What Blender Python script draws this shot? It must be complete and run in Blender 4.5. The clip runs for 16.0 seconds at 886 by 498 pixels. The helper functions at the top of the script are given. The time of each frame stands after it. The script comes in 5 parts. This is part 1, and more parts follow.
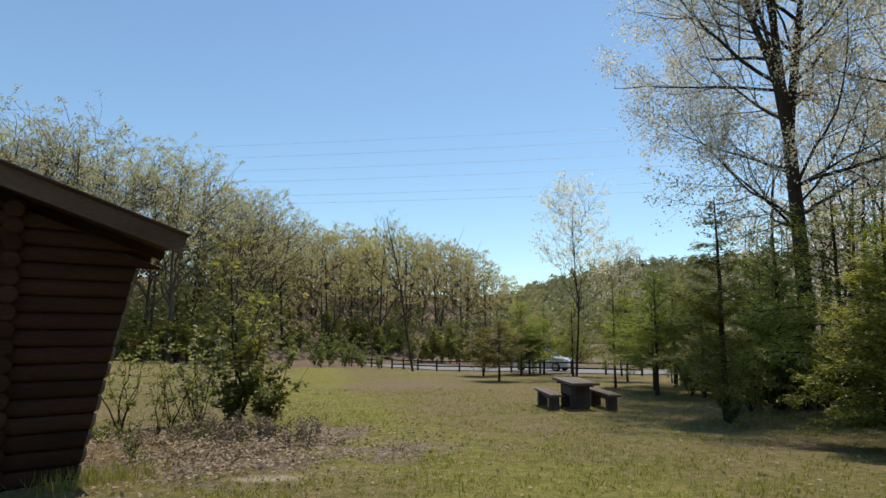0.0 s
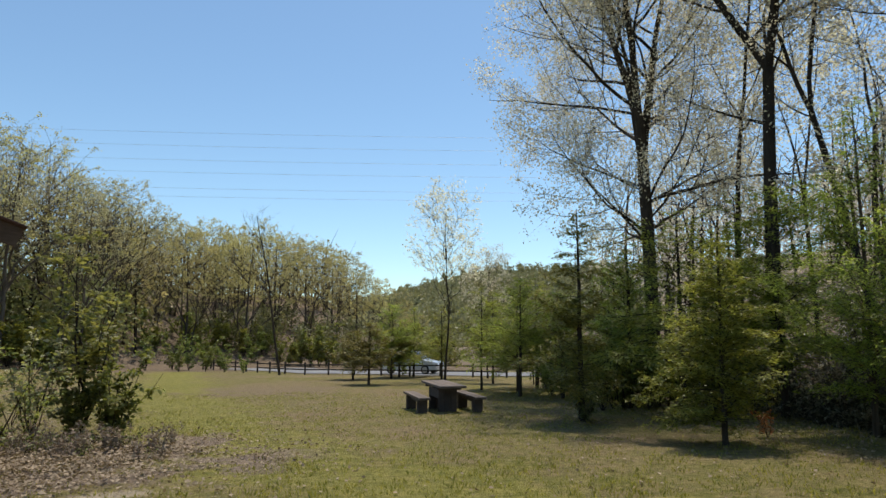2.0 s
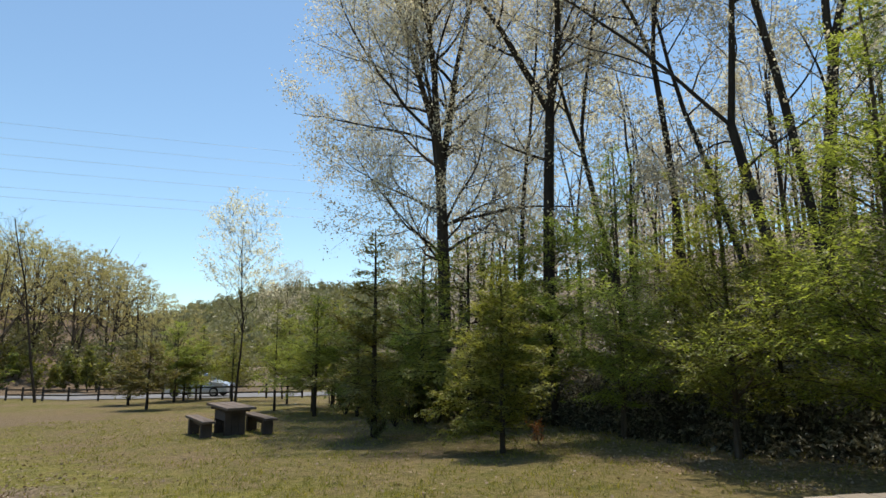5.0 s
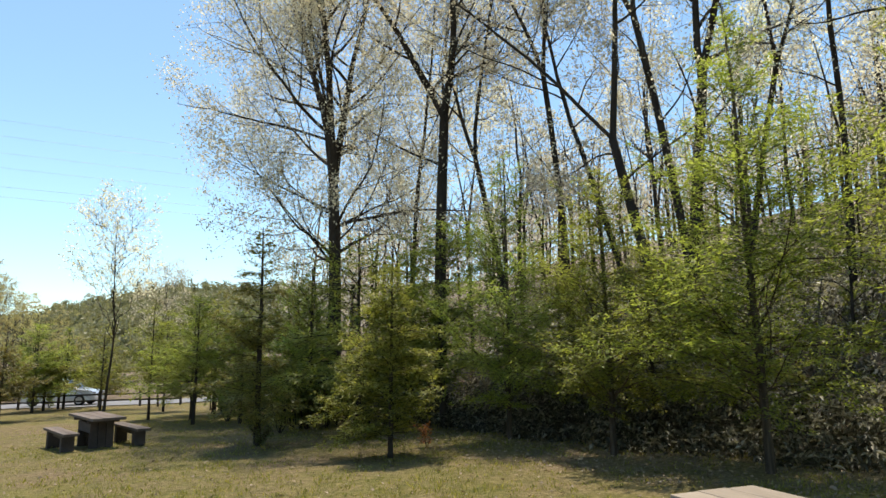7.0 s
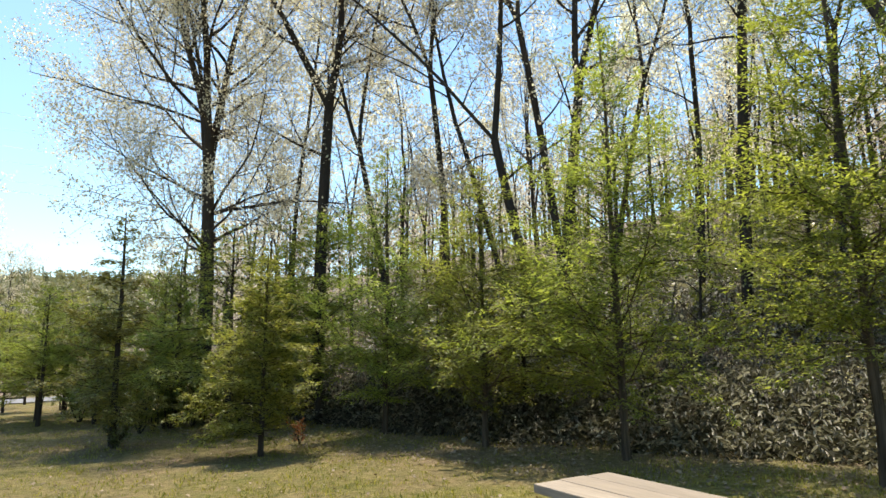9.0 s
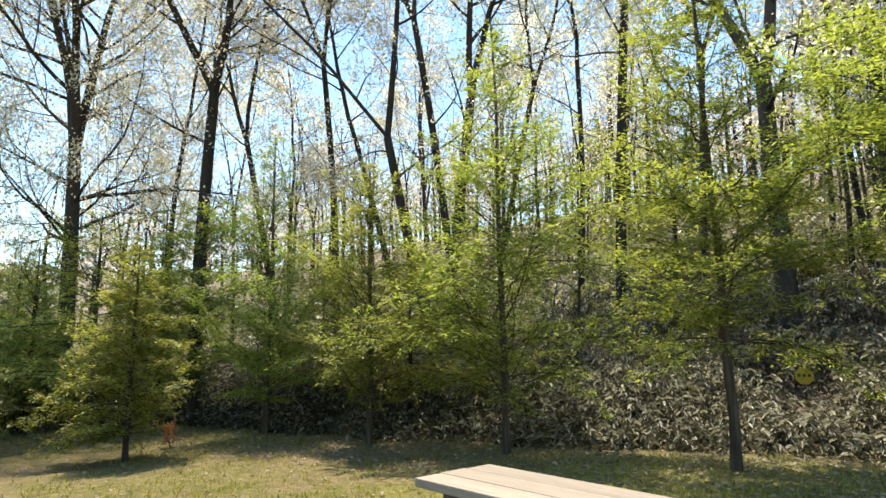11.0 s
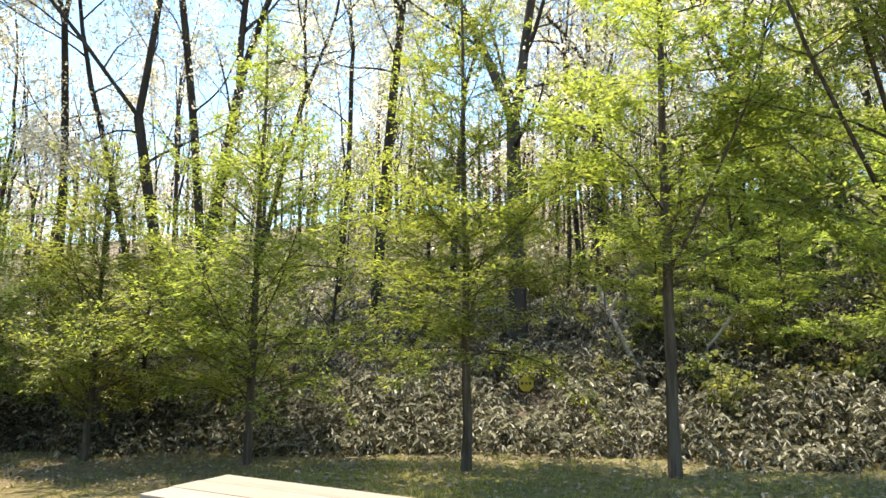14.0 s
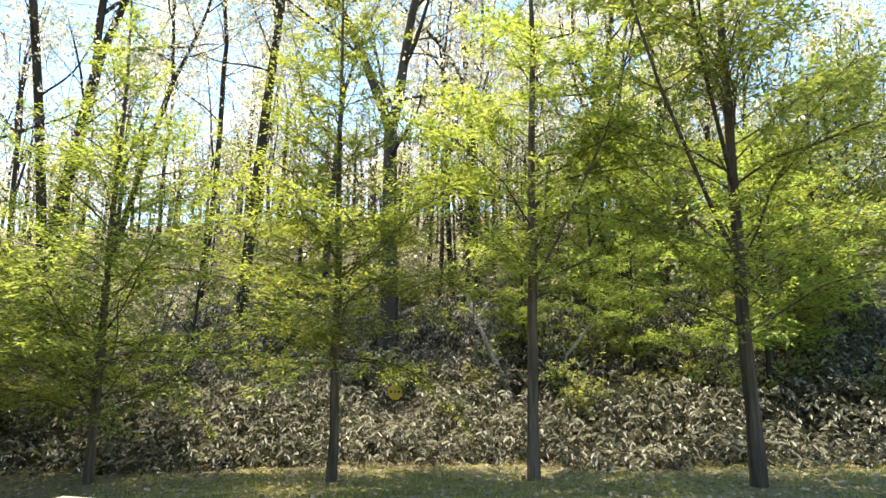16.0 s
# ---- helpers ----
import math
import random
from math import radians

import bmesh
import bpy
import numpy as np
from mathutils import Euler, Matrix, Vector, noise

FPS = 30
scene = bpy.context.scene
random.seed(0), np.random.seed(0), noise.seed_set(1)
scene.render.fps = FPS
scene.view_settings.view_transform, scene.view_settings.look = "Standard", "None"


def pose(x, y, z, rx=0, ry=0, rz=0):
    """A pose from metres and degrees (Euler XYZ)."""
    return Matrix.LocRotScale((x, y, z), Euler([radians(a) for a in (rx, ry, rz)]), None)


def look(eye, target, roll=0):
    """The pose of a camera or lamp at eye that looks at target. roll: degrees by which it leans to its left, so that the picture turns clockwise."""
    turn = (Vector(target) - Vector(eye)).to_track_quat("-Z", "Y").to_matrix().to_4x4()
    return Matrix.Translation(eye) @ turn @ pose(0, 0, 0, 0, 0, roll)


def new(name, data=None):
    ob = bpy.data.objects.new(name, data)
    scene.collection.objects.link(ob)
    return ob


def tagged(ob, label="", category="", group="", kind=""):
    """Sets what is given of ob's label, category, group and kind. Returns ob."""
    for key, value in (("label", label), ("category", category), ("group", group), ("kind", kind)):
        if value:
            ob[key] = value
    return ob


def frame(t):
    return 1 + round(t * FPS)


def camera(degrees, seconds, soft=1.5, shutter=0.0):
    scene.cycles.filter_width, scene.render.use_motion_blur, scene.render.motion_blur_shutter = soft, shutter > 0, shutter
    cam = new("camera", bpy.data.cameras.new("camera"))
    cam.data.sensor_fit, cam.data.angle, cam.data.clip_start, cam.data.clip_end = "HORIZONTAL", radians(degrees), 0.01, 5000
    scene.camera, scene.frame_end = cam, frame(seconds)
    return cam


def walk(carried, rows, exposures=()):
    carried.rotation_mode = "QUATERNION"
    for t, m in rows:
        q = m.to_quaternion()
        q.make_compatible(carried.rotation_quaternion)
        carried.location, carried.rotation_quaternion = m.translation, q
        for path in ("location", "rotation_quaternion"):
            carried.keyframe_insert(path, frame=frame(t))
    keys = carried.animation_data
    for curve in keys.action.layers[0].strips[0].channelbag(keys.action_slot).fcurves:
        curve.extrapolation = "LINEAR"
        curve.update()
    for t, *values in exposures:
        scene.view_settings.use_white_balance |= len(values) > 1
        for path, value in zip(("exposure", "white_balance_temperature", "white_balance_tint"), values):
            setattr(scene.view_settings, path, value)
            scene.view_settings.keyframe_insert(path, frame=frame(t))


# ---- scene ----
cam = camera(70.18, 16.0, soft=1.5)
PATH = [
    (0.0, 0.000, 0.000, 1.550, 97.500, -0.001, -0.000),
    (0.5, 0.011, 0.009, 1.576, 97.422, 0.032, -2.604),
    (1.0, 0.021, 0.011, 1.579, 97.603, -0.123, -5.280),
    (1.5, 0.018, 0.023, 1.580, 97.706, -0.153, -8.644),
    (2.0, 0.012, 0.030, 1.576, 97.757, -0.274, -11.563),
    (2.5, 0.014, 0.044, 1.580, 98.010, -0.030, -14.344),
    (3.0, 0.006, 0.046, 1.580, 98.397, 0.192, -17.560),
    (3.5, -0.008, 0.036, 1.579, 98.738, 0.564, -20.913),
    (4.0, 0.006, 0.023, 1.580, 99.058, 0.555, -23.870),
    (4.5, 0.063, -0.022, 1.550, 99.355, 0.298, -26.237),
    (5.0, 0.101, -0.016, 1.549, 99.421, 0.289, -29.430),
    (7.5, 0.194, 0.045, 1.587, 99.381, 0.835, -41.416),
    (8.0, 0.215, 0.048, 1.585, 99.188, 0.868, -44.073),
    (8.5, 0.226, 0.051, 1.579, 98.983, 1.000, -47.227),
    (9.0, 0.250, 0.050, 1.577, 98.913, 0.761, -49.881),
    (11.5, 0.363, 0.109, 1.526, 98.740, 0.347, -63.179),
    (12.0, 0.380, 0.121, 1.529, 98.838, -0.177, -67.047),
    (12.5, 0.380, 0.120, 1.524, 99.032, -0.271, -71.640),
    (13.0, 0.381, 0.124, 1.512, 99.352, -0.431, -75.901),
    (13.5, 0.380, 0.126, 1.507, 99.424, -0.432, -79.161),
    (14.0, 0.375, 0.129, 1.505, 99.432, -0.569, -82.047),
    (14.5, 0.383, 0.132, 1.502, 99.621, -0.950, -84.634),
    (15.0, 0.394, 0.136, 1.504, 99.378, -1.251, -87.658),
    (15.5, 0.391, 0.139, 1.501, 99.280, -0.804, -90.760),
    (16.0, 0.377, 0.126, 1.501, 100.301, -0.473, -93.645),
]
walk(cam, [(t, pose(*p)) for t, *p in PATH], [(0, 0.05, 7080, 10), (5, 0.14, 7230, 10), (7.5, 0.67, 7420, 10), (9, 0.91, 7450, 10), (12.5, 1.46, 7430, 10), (16, 1.73, 7480, 10)])

# ---- world and sun ----
SUN_AZ, SUN_EL = 32.0, 70.0
world = bpy.data.worlds.new("sky")
scene.world = world
world.use_nodes = True
wn = world.node_tree
bg = wn.nodes["Background"]
sky = wn.nodes.new("ShaderNodeTexSky")
sky.sky_type, sky.sun_disc = "NISHITA", False
sky.sun_elevation, sky.sun_rotation = radians(SUN_EL), radians(SUN_AZ)
sky.altitude, sky.air_density, sky.dust_density, sky.ozone_density = 300, 1.0, 0.4, 0.5
tone = wn.nodes.new("ShaderNodeMix")
tone.data_type, tone.blend_type = "RGBA", "MULTIPLY"
tone.inputs[0].default_value, tone.inputs[7].default_value = 1.0, (0.80, 1.0, 1.09, 1)
wn.links.new(sky.outputs[0], tone.inputs[6])
wn.links.new(tone.outputs[2], bg.inputs[0])
bg.inputs[1].default_value = 0.15
sun = new("sun", bpy.data.lights.new("sun", "SUN"))
sun.data.energy, sun.data.angle, sun.data.color = 4.2, radians(0.53), (1.0, 0.95, 0.87)
sun_way = Vector((math.sin(radians(SUN_AZ)) * math.cos(radians(SUN_EL)), math.cos(radians(SUN_AZ)) * math.cos(radians(SUN_EL)), math.sin(radians(SUN_EL))))
sun.matrix_world = look(sun_way * 50, (0, 0, 0))


# ---- materials ----
def nodes_of(name):
    m = bpy.data.materials.new(name)
    m.use_nodes = True
    return m, m.node_tree, m.node_tree.nodes["Principled BSDF"]


def noise_fac(nt, scale, lo, hi, detail=4, coord="Object", stretch=(1, 1, 1), rough=0.55):
    tc = nt.nodes.new("ShaderNodeTexCoord")
    mp = nt.nodes.new("ShaderNodeMapping")
    mp.inputs["Scale"].default_value = stretch
    nz = nt.nodes.new("ShaderNodeTexNoise")
    nz.inputs["Scale"].default_value, nz.inputs["Detail"].default_value, nz.inputs["Roughness"].default_value = scale, detail, rough
    rg = nt.nodes.new("ShaderNodeMapRange")
    rg.inputs["From Min"].default_value, rg.inputs["From Max"].default_value = lo, hi
    nt.links.new(tc.outputs[coord], mp.inputs[0])
    nt.links.new(mp.outputs[0], nz.inputs[0])
    nt.links.new(nz.outputs[0], rg.inputs[0])
    return rg.outputs[0]


def mix_col(nt, fac, a, b, blend="MIX"):
    mx = nt.nodes.new("ShaderNodeMix")
    mx.data_type, mx.blend_type = "RGBA", blend
    for sock, v in ((mx.inputs[0], fac), (mx.inputs[6], a), (mx.inputs[7], b)):
        if isinstance(v, bpy.types.NodeSocket):
            nt.links.new(v, sock)
        elif isinstance(v, (tuple, list)):
            sock.default_value = (*v[:3], 1)
        else:
            sock.default_value = v
    return mx.outputs[2]


def bump_of(nt, bsdf, height, strength, dist):
    b = nt.nodes.new("ShaderNodeBump")
    b.inputs["Strength"].default_value, b.inputs["Distance"].default_value = strength, dist
    nt.links.new(height, b.inputs["Height"])
    nt.links.new(b.outputs[0], bsdf.inputs["Normal"])


def rough_mat(name, dark, light, scale=6, fine=60, rough=0.85, bump=0.5, dist=0.01, stretch=(1, 1, 1), metal=0.0, vary=0.0):
    """Two-scale mottled surface: broad stains and fine grain, with relief."""
    m, nt, bs = nodes_of(name)
    broad = noise_fac(nt, scale, 0.3, 0.7, 5, "Object", stretch)
    grain = noise_fac(nt, fine, 0.25, 0.75, 6, "Object", stretch)
    base = mix_col(nt, broad, dark, light)
    low = tuple(c * 0.55 for c in dark)
    hold = nt.nodes.new("ShaderNodeMath")
    hold.operation = "MULTIPLY"
    hold.inputs[1].default_value = 0.55
    nt.links.new(grain, hold.inputs[0])
    col = mix_col(nt, hold.outputs[0], base, low)
    if vary:
        oi = nt.nodes.new("ShaderNodeObjectInfo")
        hs = nt.nodes.new("ShaderNodeHueSaturation")
        rg = nt.nodes.new("ShaderNodeMapRange")
        rg.inputs["To Min"].default_value, rg.inputs["To Max"].default_value = 1 - vary, 1 + vary
        nt.links.new(oi.outputs["Random"], rg.inputs[0])
        nt.links.new(rg.outputs[0], hs.inputs["Value"])
        nt.links.new(col, hs.inputs["Color"])
        col = hs.outputs[0]
    nt.links.new(col, bs.inputs["Base Color"])
    bs.inputs["Roughness"].default_value, bs.inputs["Metallic"].default_value = rough, metal
    bump_of(nt, bs, grain, bump, dist)
    return m


def leaf_mat(name, a, b, through_share=0.45, rough=0.5, gloss=0.5, glow=(1.25, 1.2, 0.7), skew=1.0):
    """Thin leaves: each leaf takes its own tone, each plant a slight shift; light passes through."""
    m, nt, bs = nodes_of(name)
    geo = nt.nodes.new("ShaderNodeNewGeometry")
    oi = nt.nodes.new("ShaderNodeObjectInfo")
    pw = nt.nodes.new("ShaderNodeMath")
    pw.operation, pw.inputs[1].default_value = "POWER", skew
    nt.links.new(geo.outputs["Random Per Island"], pw.inputs[0])
    col = mix_col(nt, pw.outputs[0], a, b)
    hs = nt.nodes.new("ShaderNodeHueSaturation")
    rg = nt.nodes.new("ShaderNodeMapRange")
    rg.inputs["To Min"].default_value, rg.inputs["To Max"].default_value = 0.8, 1.2
    rh = nt.nodes.new("ShaderNodeMapRange")
    rh.inputs["To Min"].default_value, rh.inputs["To Max"].default_value = 0.485, 0.515
    nt.links.new(oi.outputs["Random"], rg.inputs[0])
    nt.links.new(oi.outputs["Random"], rh.inputs[0])
    nt.links.new(rg.outputs[0], hs.inputs["Value"])
    nt.links.new(rh.outputs[0], hs.inputs["Hue"])
    nt.links.new(col, hs.inputs["Color"])
    nt.links.new(hs.outputs[0], bs.inputs["Base Color"])
    bs.inputs["Roughness"].default_value = rough
    bs.inputs["Specular IOR Level"].default_value = gloss
    tr = nt.nodes.new("ShaderNodeBsdfTranslucent")
    warm = mix_col(nt, 1.0, hs.outputs[0], glow, "MULTIPLY")
    nt.links.new(warm, tr.inputs[0])
    ms = nt.nodes.new("ShaderNodeMixShader")
    ms.inputs[0].default_value = through_share
    out = nt.nodes["Material Output"]
    nt.links.new(bs.outputs[0], ms.inputs[1])
    nt.links.new(tr.outputs[0], ms.inputs[2])
    nt.links.new(ms.outputs[0], out.inputs[0])
    return m


def plain_mat(name, col, rough=0.4, metal=0.0, coat=0.0):
    m, nt, bs = nodes_of(name)
    f = noise_fac(nt, 14, 0.3, 0.7, 4)
    nt.links.new(mix_col(nt, f, col, tuple(c * 0.82 for c in col)), bs.inputs["Base Color"])
    bs.inputs["Roughness"].default_value, bs.inputs["Metallic"].default_value = rough, metal
    bs.inputs["Coat Weight"].default_value = coat
    return m


def ground_material():
    """Short spring grass, straw and trodden soil, with leaf litter under the trees."""
    m, nt, bs = nodes_of("meadow")
    big = noise_fac(nt, 0.22, 0.42, 0.60, 5)
    mid = noise_fac(nt, 1.1, 0.43, 0.60, 6)
    fine = noise_fac(nt, 11, 0.33, 0.68, 8, rough=0.7)
    tiny = noise_fac(nt, 60, 0.3, 0.7, 4)
    tuft = noise_fac(nt, 3.6, 0.40, 0.62, 7, rough=0.72)
    grass = mix_col(nt, tuft, mix_col(nt, fine, (0.075, 0.082, 0.020), (0.19, 0.18, 0.05)), mix_col(nt, fine, (0.14, 0.13, 0.034), (0.31, 0.265, 0.09)))
    straw = mix_col(nt, fine, (0.145, 0.098, 0.058), (0.34, 0.25, 0.16))
    patch = nt.nodes.new("ShaderNodeMath")
    patch.operation = "MULTIPLY_ADD"
    patch.inputs[1].default_value, patch.use_clamp = 0.55, True
    nt.links.new(mix_col(nt, 0.5, mid, tuft), patch.inputs[0])
    part_big = nt.nodes.new("ShaderNodeMath")
    part_big.operation = "MULTIPLY"
    part_big.inputs[1].default_value = 0.42
    nt.links.new(big, part_big.inputs[0])
    nt.links.new(part_big.outputs[0], patch.inputs[2])
    lawn = mix_col(nt, patch.outputs[0], grass, straw)
    litter = mix_col(nt, fine, (0.10, 0.086, 0.056), (0.30, 0.26, 0.185))
    # freshly mown strip curving across the meadow
    geo = nt.nodes.new("ShaderNodeNewGeometry")
    sep = nt.nodes.new("ShaderNodeSeparateXYZ")
    nt.links.new(geo.outputs["Position"], sep.inputs[0])

    def math_node(op, a, b, c=0.0):
        k = nt.nodes.new("ShaderNodeMath")
        k.operation = op
        for sock, v in zip(k.inputs, (a, b, c)):
            if isinstance(v, bpy.types.NodeSocket):
                nt.links.new(v, sock)
            else:
                sock.default_value = v
        return k.outputs[0]

    inv = math_node("DIVIDE", 31.0, math_node("MAXIMUM", sep.outputs[1], 3.0))
    mid_x = math_node("ADD", math_node("MULTIPLY_ADD", sep.outputs[1], -0.17, -1.2), inv)
    off = math_node("ABSOLUTE", math_node("SUBTRACT", math_node("MULTIPLY_ADD", mid, 1.2, sep.outputs[0]), mid_x), 0.0)
    strip = nt.nodes.new("ShaderNodeMapRange")
    strip.inputs["From Min"].default_value, strip.inputs["From Max"].default_value = 0.9, 2.6
    strip.inputs["To Min"].default_value, strip.inputs["To Max"].default_value = 0.9, 0
    nt.links.new(off, strip.inputs[0])
    lawn = mix_col(nt, strip.outputs[0], lawn, mix_col(nt, tuft, mix_col(nt, fine, (0.115, 0.12, 0.026), (0.24, 0.225, 0.06)), mix_col(nt, fine, (0.19, 0.178, 0.042), (0.35, 0.305, 0.092))))
    # forest floor beyond the edge of the meadow
    floor_col = mix_col(nt, fine, (0.085, 0.062, 0.043), (0.28, 0.215, 0.155))
    wob = nt.nodes.new("ShaderNodeMath")
    wob.operation = "MULTIPLY_ADD"
    wob.inputs[1].default_value = 1.6
    nt.links.new(mid, wob.inputs[0])
    nt.links.new(sep.outputs[0], wob.inputs[2])
    sl = nt.nodes.new("ShaderNodeMath")
    sl.operation = "MULTIPLY_ADD"
    sl.inputs[1].default_value = -0.14
    nt.links.new(sep.outputs[1], sl.inputs[0])
    nt.links.new(wob.outputs[0], sl.inputs[2])
    edge = nt.nodes.new("ShaderNodeMapRange")
    edge.inputs["From Min"].default_value, edge.inputs["From Max"].default_value = 11.6, 13.4
    nt.links.new(sl.outputs[0], edge.inputs[0])
    shade_edge = nt.nodes.new("ShaderNodeMapRange")
    shade_edge.inputs["From Min"].default_value, shade_edge.inputs["From Max"].default_value = 7.6, 10.4
    shade_edge.inputs["To Max"].default_value = 0.5
    nt.links.new(sl.outputs[0], shade_edge.inputs[0])
    lawn = mix_col(nt, shade_edge.outputs[0], lawn, litter)
    rr = math_node("SQRT", math_node("MULTIPLY_ADD", sep.outputs[0], sep.outputs[0], math_node("MULTIPLY", sep.outputs[1], sep.outputs[1])), 0.0)
    away = nt.nodes.new("ShaderNodeMapRange")
    away.inputs["From Min"].default_value, away.inputs["From Max"].default_value = 54, 58
    nt.links.new(math_node("MULTIPLY_ADD", mid, 3.0, rr), away.inputs[0])
    col = mix_col(nt, math_node("MAXIMUM", edge.outputs[0], away.outputs[0]), lawn, floor_col)
    # bed of dead leaves round the shrubs, with one bare spot
    for cx, cy, sx, sy, tone_a, tone_b in ((-3.4, 10.6, 2.9, 2.9, (0.13, 0.098, 0.072), (0.31, 0.24, 0.185)), (-2.1, 7.9, 0.55, 0.28, (0.36, 0.29, 0.2), (0.46, 0.39, 0.29)), (-1.6, 27.0, 3.2, 3.6, (0.16, 0.12, 0.07), (0.27, 0.205, 0.125))):
        dv = nt.nodes.new("ShaderNodeVectorMath")
        dv.operation = "SUBTRACT"
        dv.inputs[1].default_value = (cx, cy, 0)
        nt.links.new(geo.outputs["Position"], dv.inputs[0])
        ds = nt.nodes.new("ShaderNodeVectorMath")
        ds.operation = "MULTIPLY"
        ds.inputs[1].default_value = (1 / sx, 1 / sy, 0)
        nt.links.new(dv.outputs[0], ds.inputs[0])
        ln = nt.nodes.new("ShaderNodeVectorMath")
        ln.operation = "LENGTH"
        nt.links.new(ds.outputs[0], ln.inputs[0])
        ad = nt.nodes.new("ShaderNodeMath")
        ad.operation = "MULTIPLY_ADD"
        ad.inputs[1].default_value = 0.8
        nt.links.new(mid if sx > 1 else fine, ad.inputs[0])
        nt.links.new(ln.outputs["Value"], ad.inputs[2])
        rg = nt.nodes.new("ShaderNodeMapRange")
        rg.inputs["From Min"].default_value, rg.inputs["From Max"].default_value = 0.95, 1.4
        rg.inputs["To Min"].default_value, rg.inputs["To Max"].default_value = 1, 0
        nt.links.new(ad.outputs[0], rg.inputs[0])
        col = mix_col(nt, rg.outputs[0], col, mix_col(nt, fine, tone_a, tone_b))
    nt.links.new(col, bs.inputs["Base Color"])
    bs.inputs["Roughness"].default_value = 0.95
    bs.inputs["Specular IOR Level"].default_value = 0.15
    both = nt.nodes.new("ShaderNodeMath")
    both.operation = "ADD"
    nt.links.new(fine, both.inputs[0])
    nt.links.new(tiny, both.inputs[1])
    bump_of(nt, bs, both.outputs[0], 0.8, 0.03)
    return m


M_GROUND = ground_material()
M_ROAD = rough_mat("asphalt", (0.17, 0.17, 0.175), (0.25, 0.25, 0.255), 0.8, 120, 0.9, 0.4, 0.004)
M_BARK = rough_mat("dark_bark", (0.040, 0.031, 0.024), (0.095, 0.075, 0.058), 3, 22, 0.95, 1.0, 0.03, (1, 1, 0.25), 0, 0.25)
M_BARK_FAR = rough_mat("grey_bark", (0.075, 0.06, 0.047), (0.15, 0.125, 0.10), 3, 22, 0.95, 0.6, 0.03, (1, 1, 0.25), 0, 0.25)
M_BARK_RED = rough_mat("fibrous_bark", (0.055, 0.040, 0.028), (0.23, 0.178, 0.13), 16, 60, 0.95, 1.0, 0.03, (1, 1, 0.07), 0, 0.2)
M_BARK_PALE = rough_mat("pale_dead_wood", (0.22, 0.19, 0.155), (0.42, 0.38, 0.32), 5, 30, 0.9, 0.8, 0.01, (1, 1, 0.3))
M_TWIG = rough_mat("grey_twigs", (0.10, 0.085, 0.068), (0.21, 0.185, 0.15), 3, 22, 0.95, 0.3, 0.01, (1, 1, 0.25), 0, 0.15)
M_LOG = rough_mat("stained_log", (0.036, 0.0175, 0.011), (0.088, 0.043, 0.026), 2.5, 40, 0.9, 0.6, 0.008, (0.25, 1, 1), 0, 0.25)
M_LOG.node_tree.nodes["Principled BSDF"].inputs["Specular IOR Level"].default_value = 0.12
M_LOG_END = rough_mat("cut_log_end", (0.13, 0.10, 0.08), (0.24, 0.19, 0.15), 8, 60, 0.85, 0.5, 0.004)
M_FASCIA = rough_mat("weathered_board", (0.095, 0.060, 0.042), (0.185, 0.125, 0.09), 2, 40, 0.8, 0.5, 0.004, (0.3, 1, 1))
M_ROOF = rough_mat("roof_sheet", (0.05, 0.035, 0.032), (0.10, 0.075, 0.07), 2, 30, 0.55, 0.2, 0.003)
for m_ in (M_BARK, M_BARK_FAR, M_BARK_RED, M_TWIG, M_FASCIA):
    m_.node_tree.nodes["Principled BSDF"].inputs["Specular IOR Level"].default_value = 0.12
M_TABLE_OLD = rough_mat("dark_table_wood", (0.055, 0.038, 0.030), (0.125, 0.092, 0.075), 3, 50, 0.8, 0.6, 0.005, (1, 0.15, 1), 0, 0.15)
M_TABLE_TOP = rough_mat("sun_bleached_wood", (0.25, 0.20, 0.15), (0.39, 0.325, 0.255), 2.2, 45, 0.75, 0.6, 0.004, (1, 0.10, 1), 0, 0.1)
M_TABLE_GREY = rough_mat("grey_brown_wood", (0.105, 0.076, 0.058), (0.20, 0.15, 0.118), 2.5, 45, 0.8, 0.6, 0.004, (1, 0.12, 1), 0, 0.12)
M_FENCE = rough_mat("fence_wood", (0.035, 0.028, 0.024), (0.075, 0.06, 0.05), 4, 50, 0.85, 0.6, 0.005)
M_PAINT = plain_mat("silver_paint", (0.60, 0.60, 0.61), 0.3, 0.5, 0.3)
M_GLASS = plain_mat("car_glass", (0.02, 0.025, 0.03), 0.05, 0.0, 0.5)
M_RUBBER = plain_mat("tyre_rubber", (0.018, 0.018, 0.018), 0.8)
M_RIM = plain_mat("alloy", (0.5, 0.5, 0.52), 0.35, 0.9)
M_LAMP = plain_mat("headlamp", (0.75, 0.77, 0.8), 0.1, 0.2, 0.6)
M_REDLAMP = plain_mat("tail_lamp", (0.35, 0.02, 0.02), 0.2)
M_WIRE = plain_mat("cable_metal", (0.33, 0.35, 0.38), 0.5, 0.4)
M_SIGN = plain_mat("yellow_sign", (0.46, 0.31, 0.015), 0.55)
M_SIGN_INK = plain_mat("sign_ink", (0.04, 0.035, 0.03), 0.6)
L_BUD = leaf_mat("silvery_young_leaves", (0.60, 0.555, 0.40), (0.83, 0.785, 0.63), 0.68, glow=(1.12, 1.1, 0.98))
L_SPRING = leaf_mat("olive_spring_leaves", (0.36, 0.315, 0.14), (0.56, 0.49, 0.25), 0.6, glow=(1.12, 1.15, 0.85))
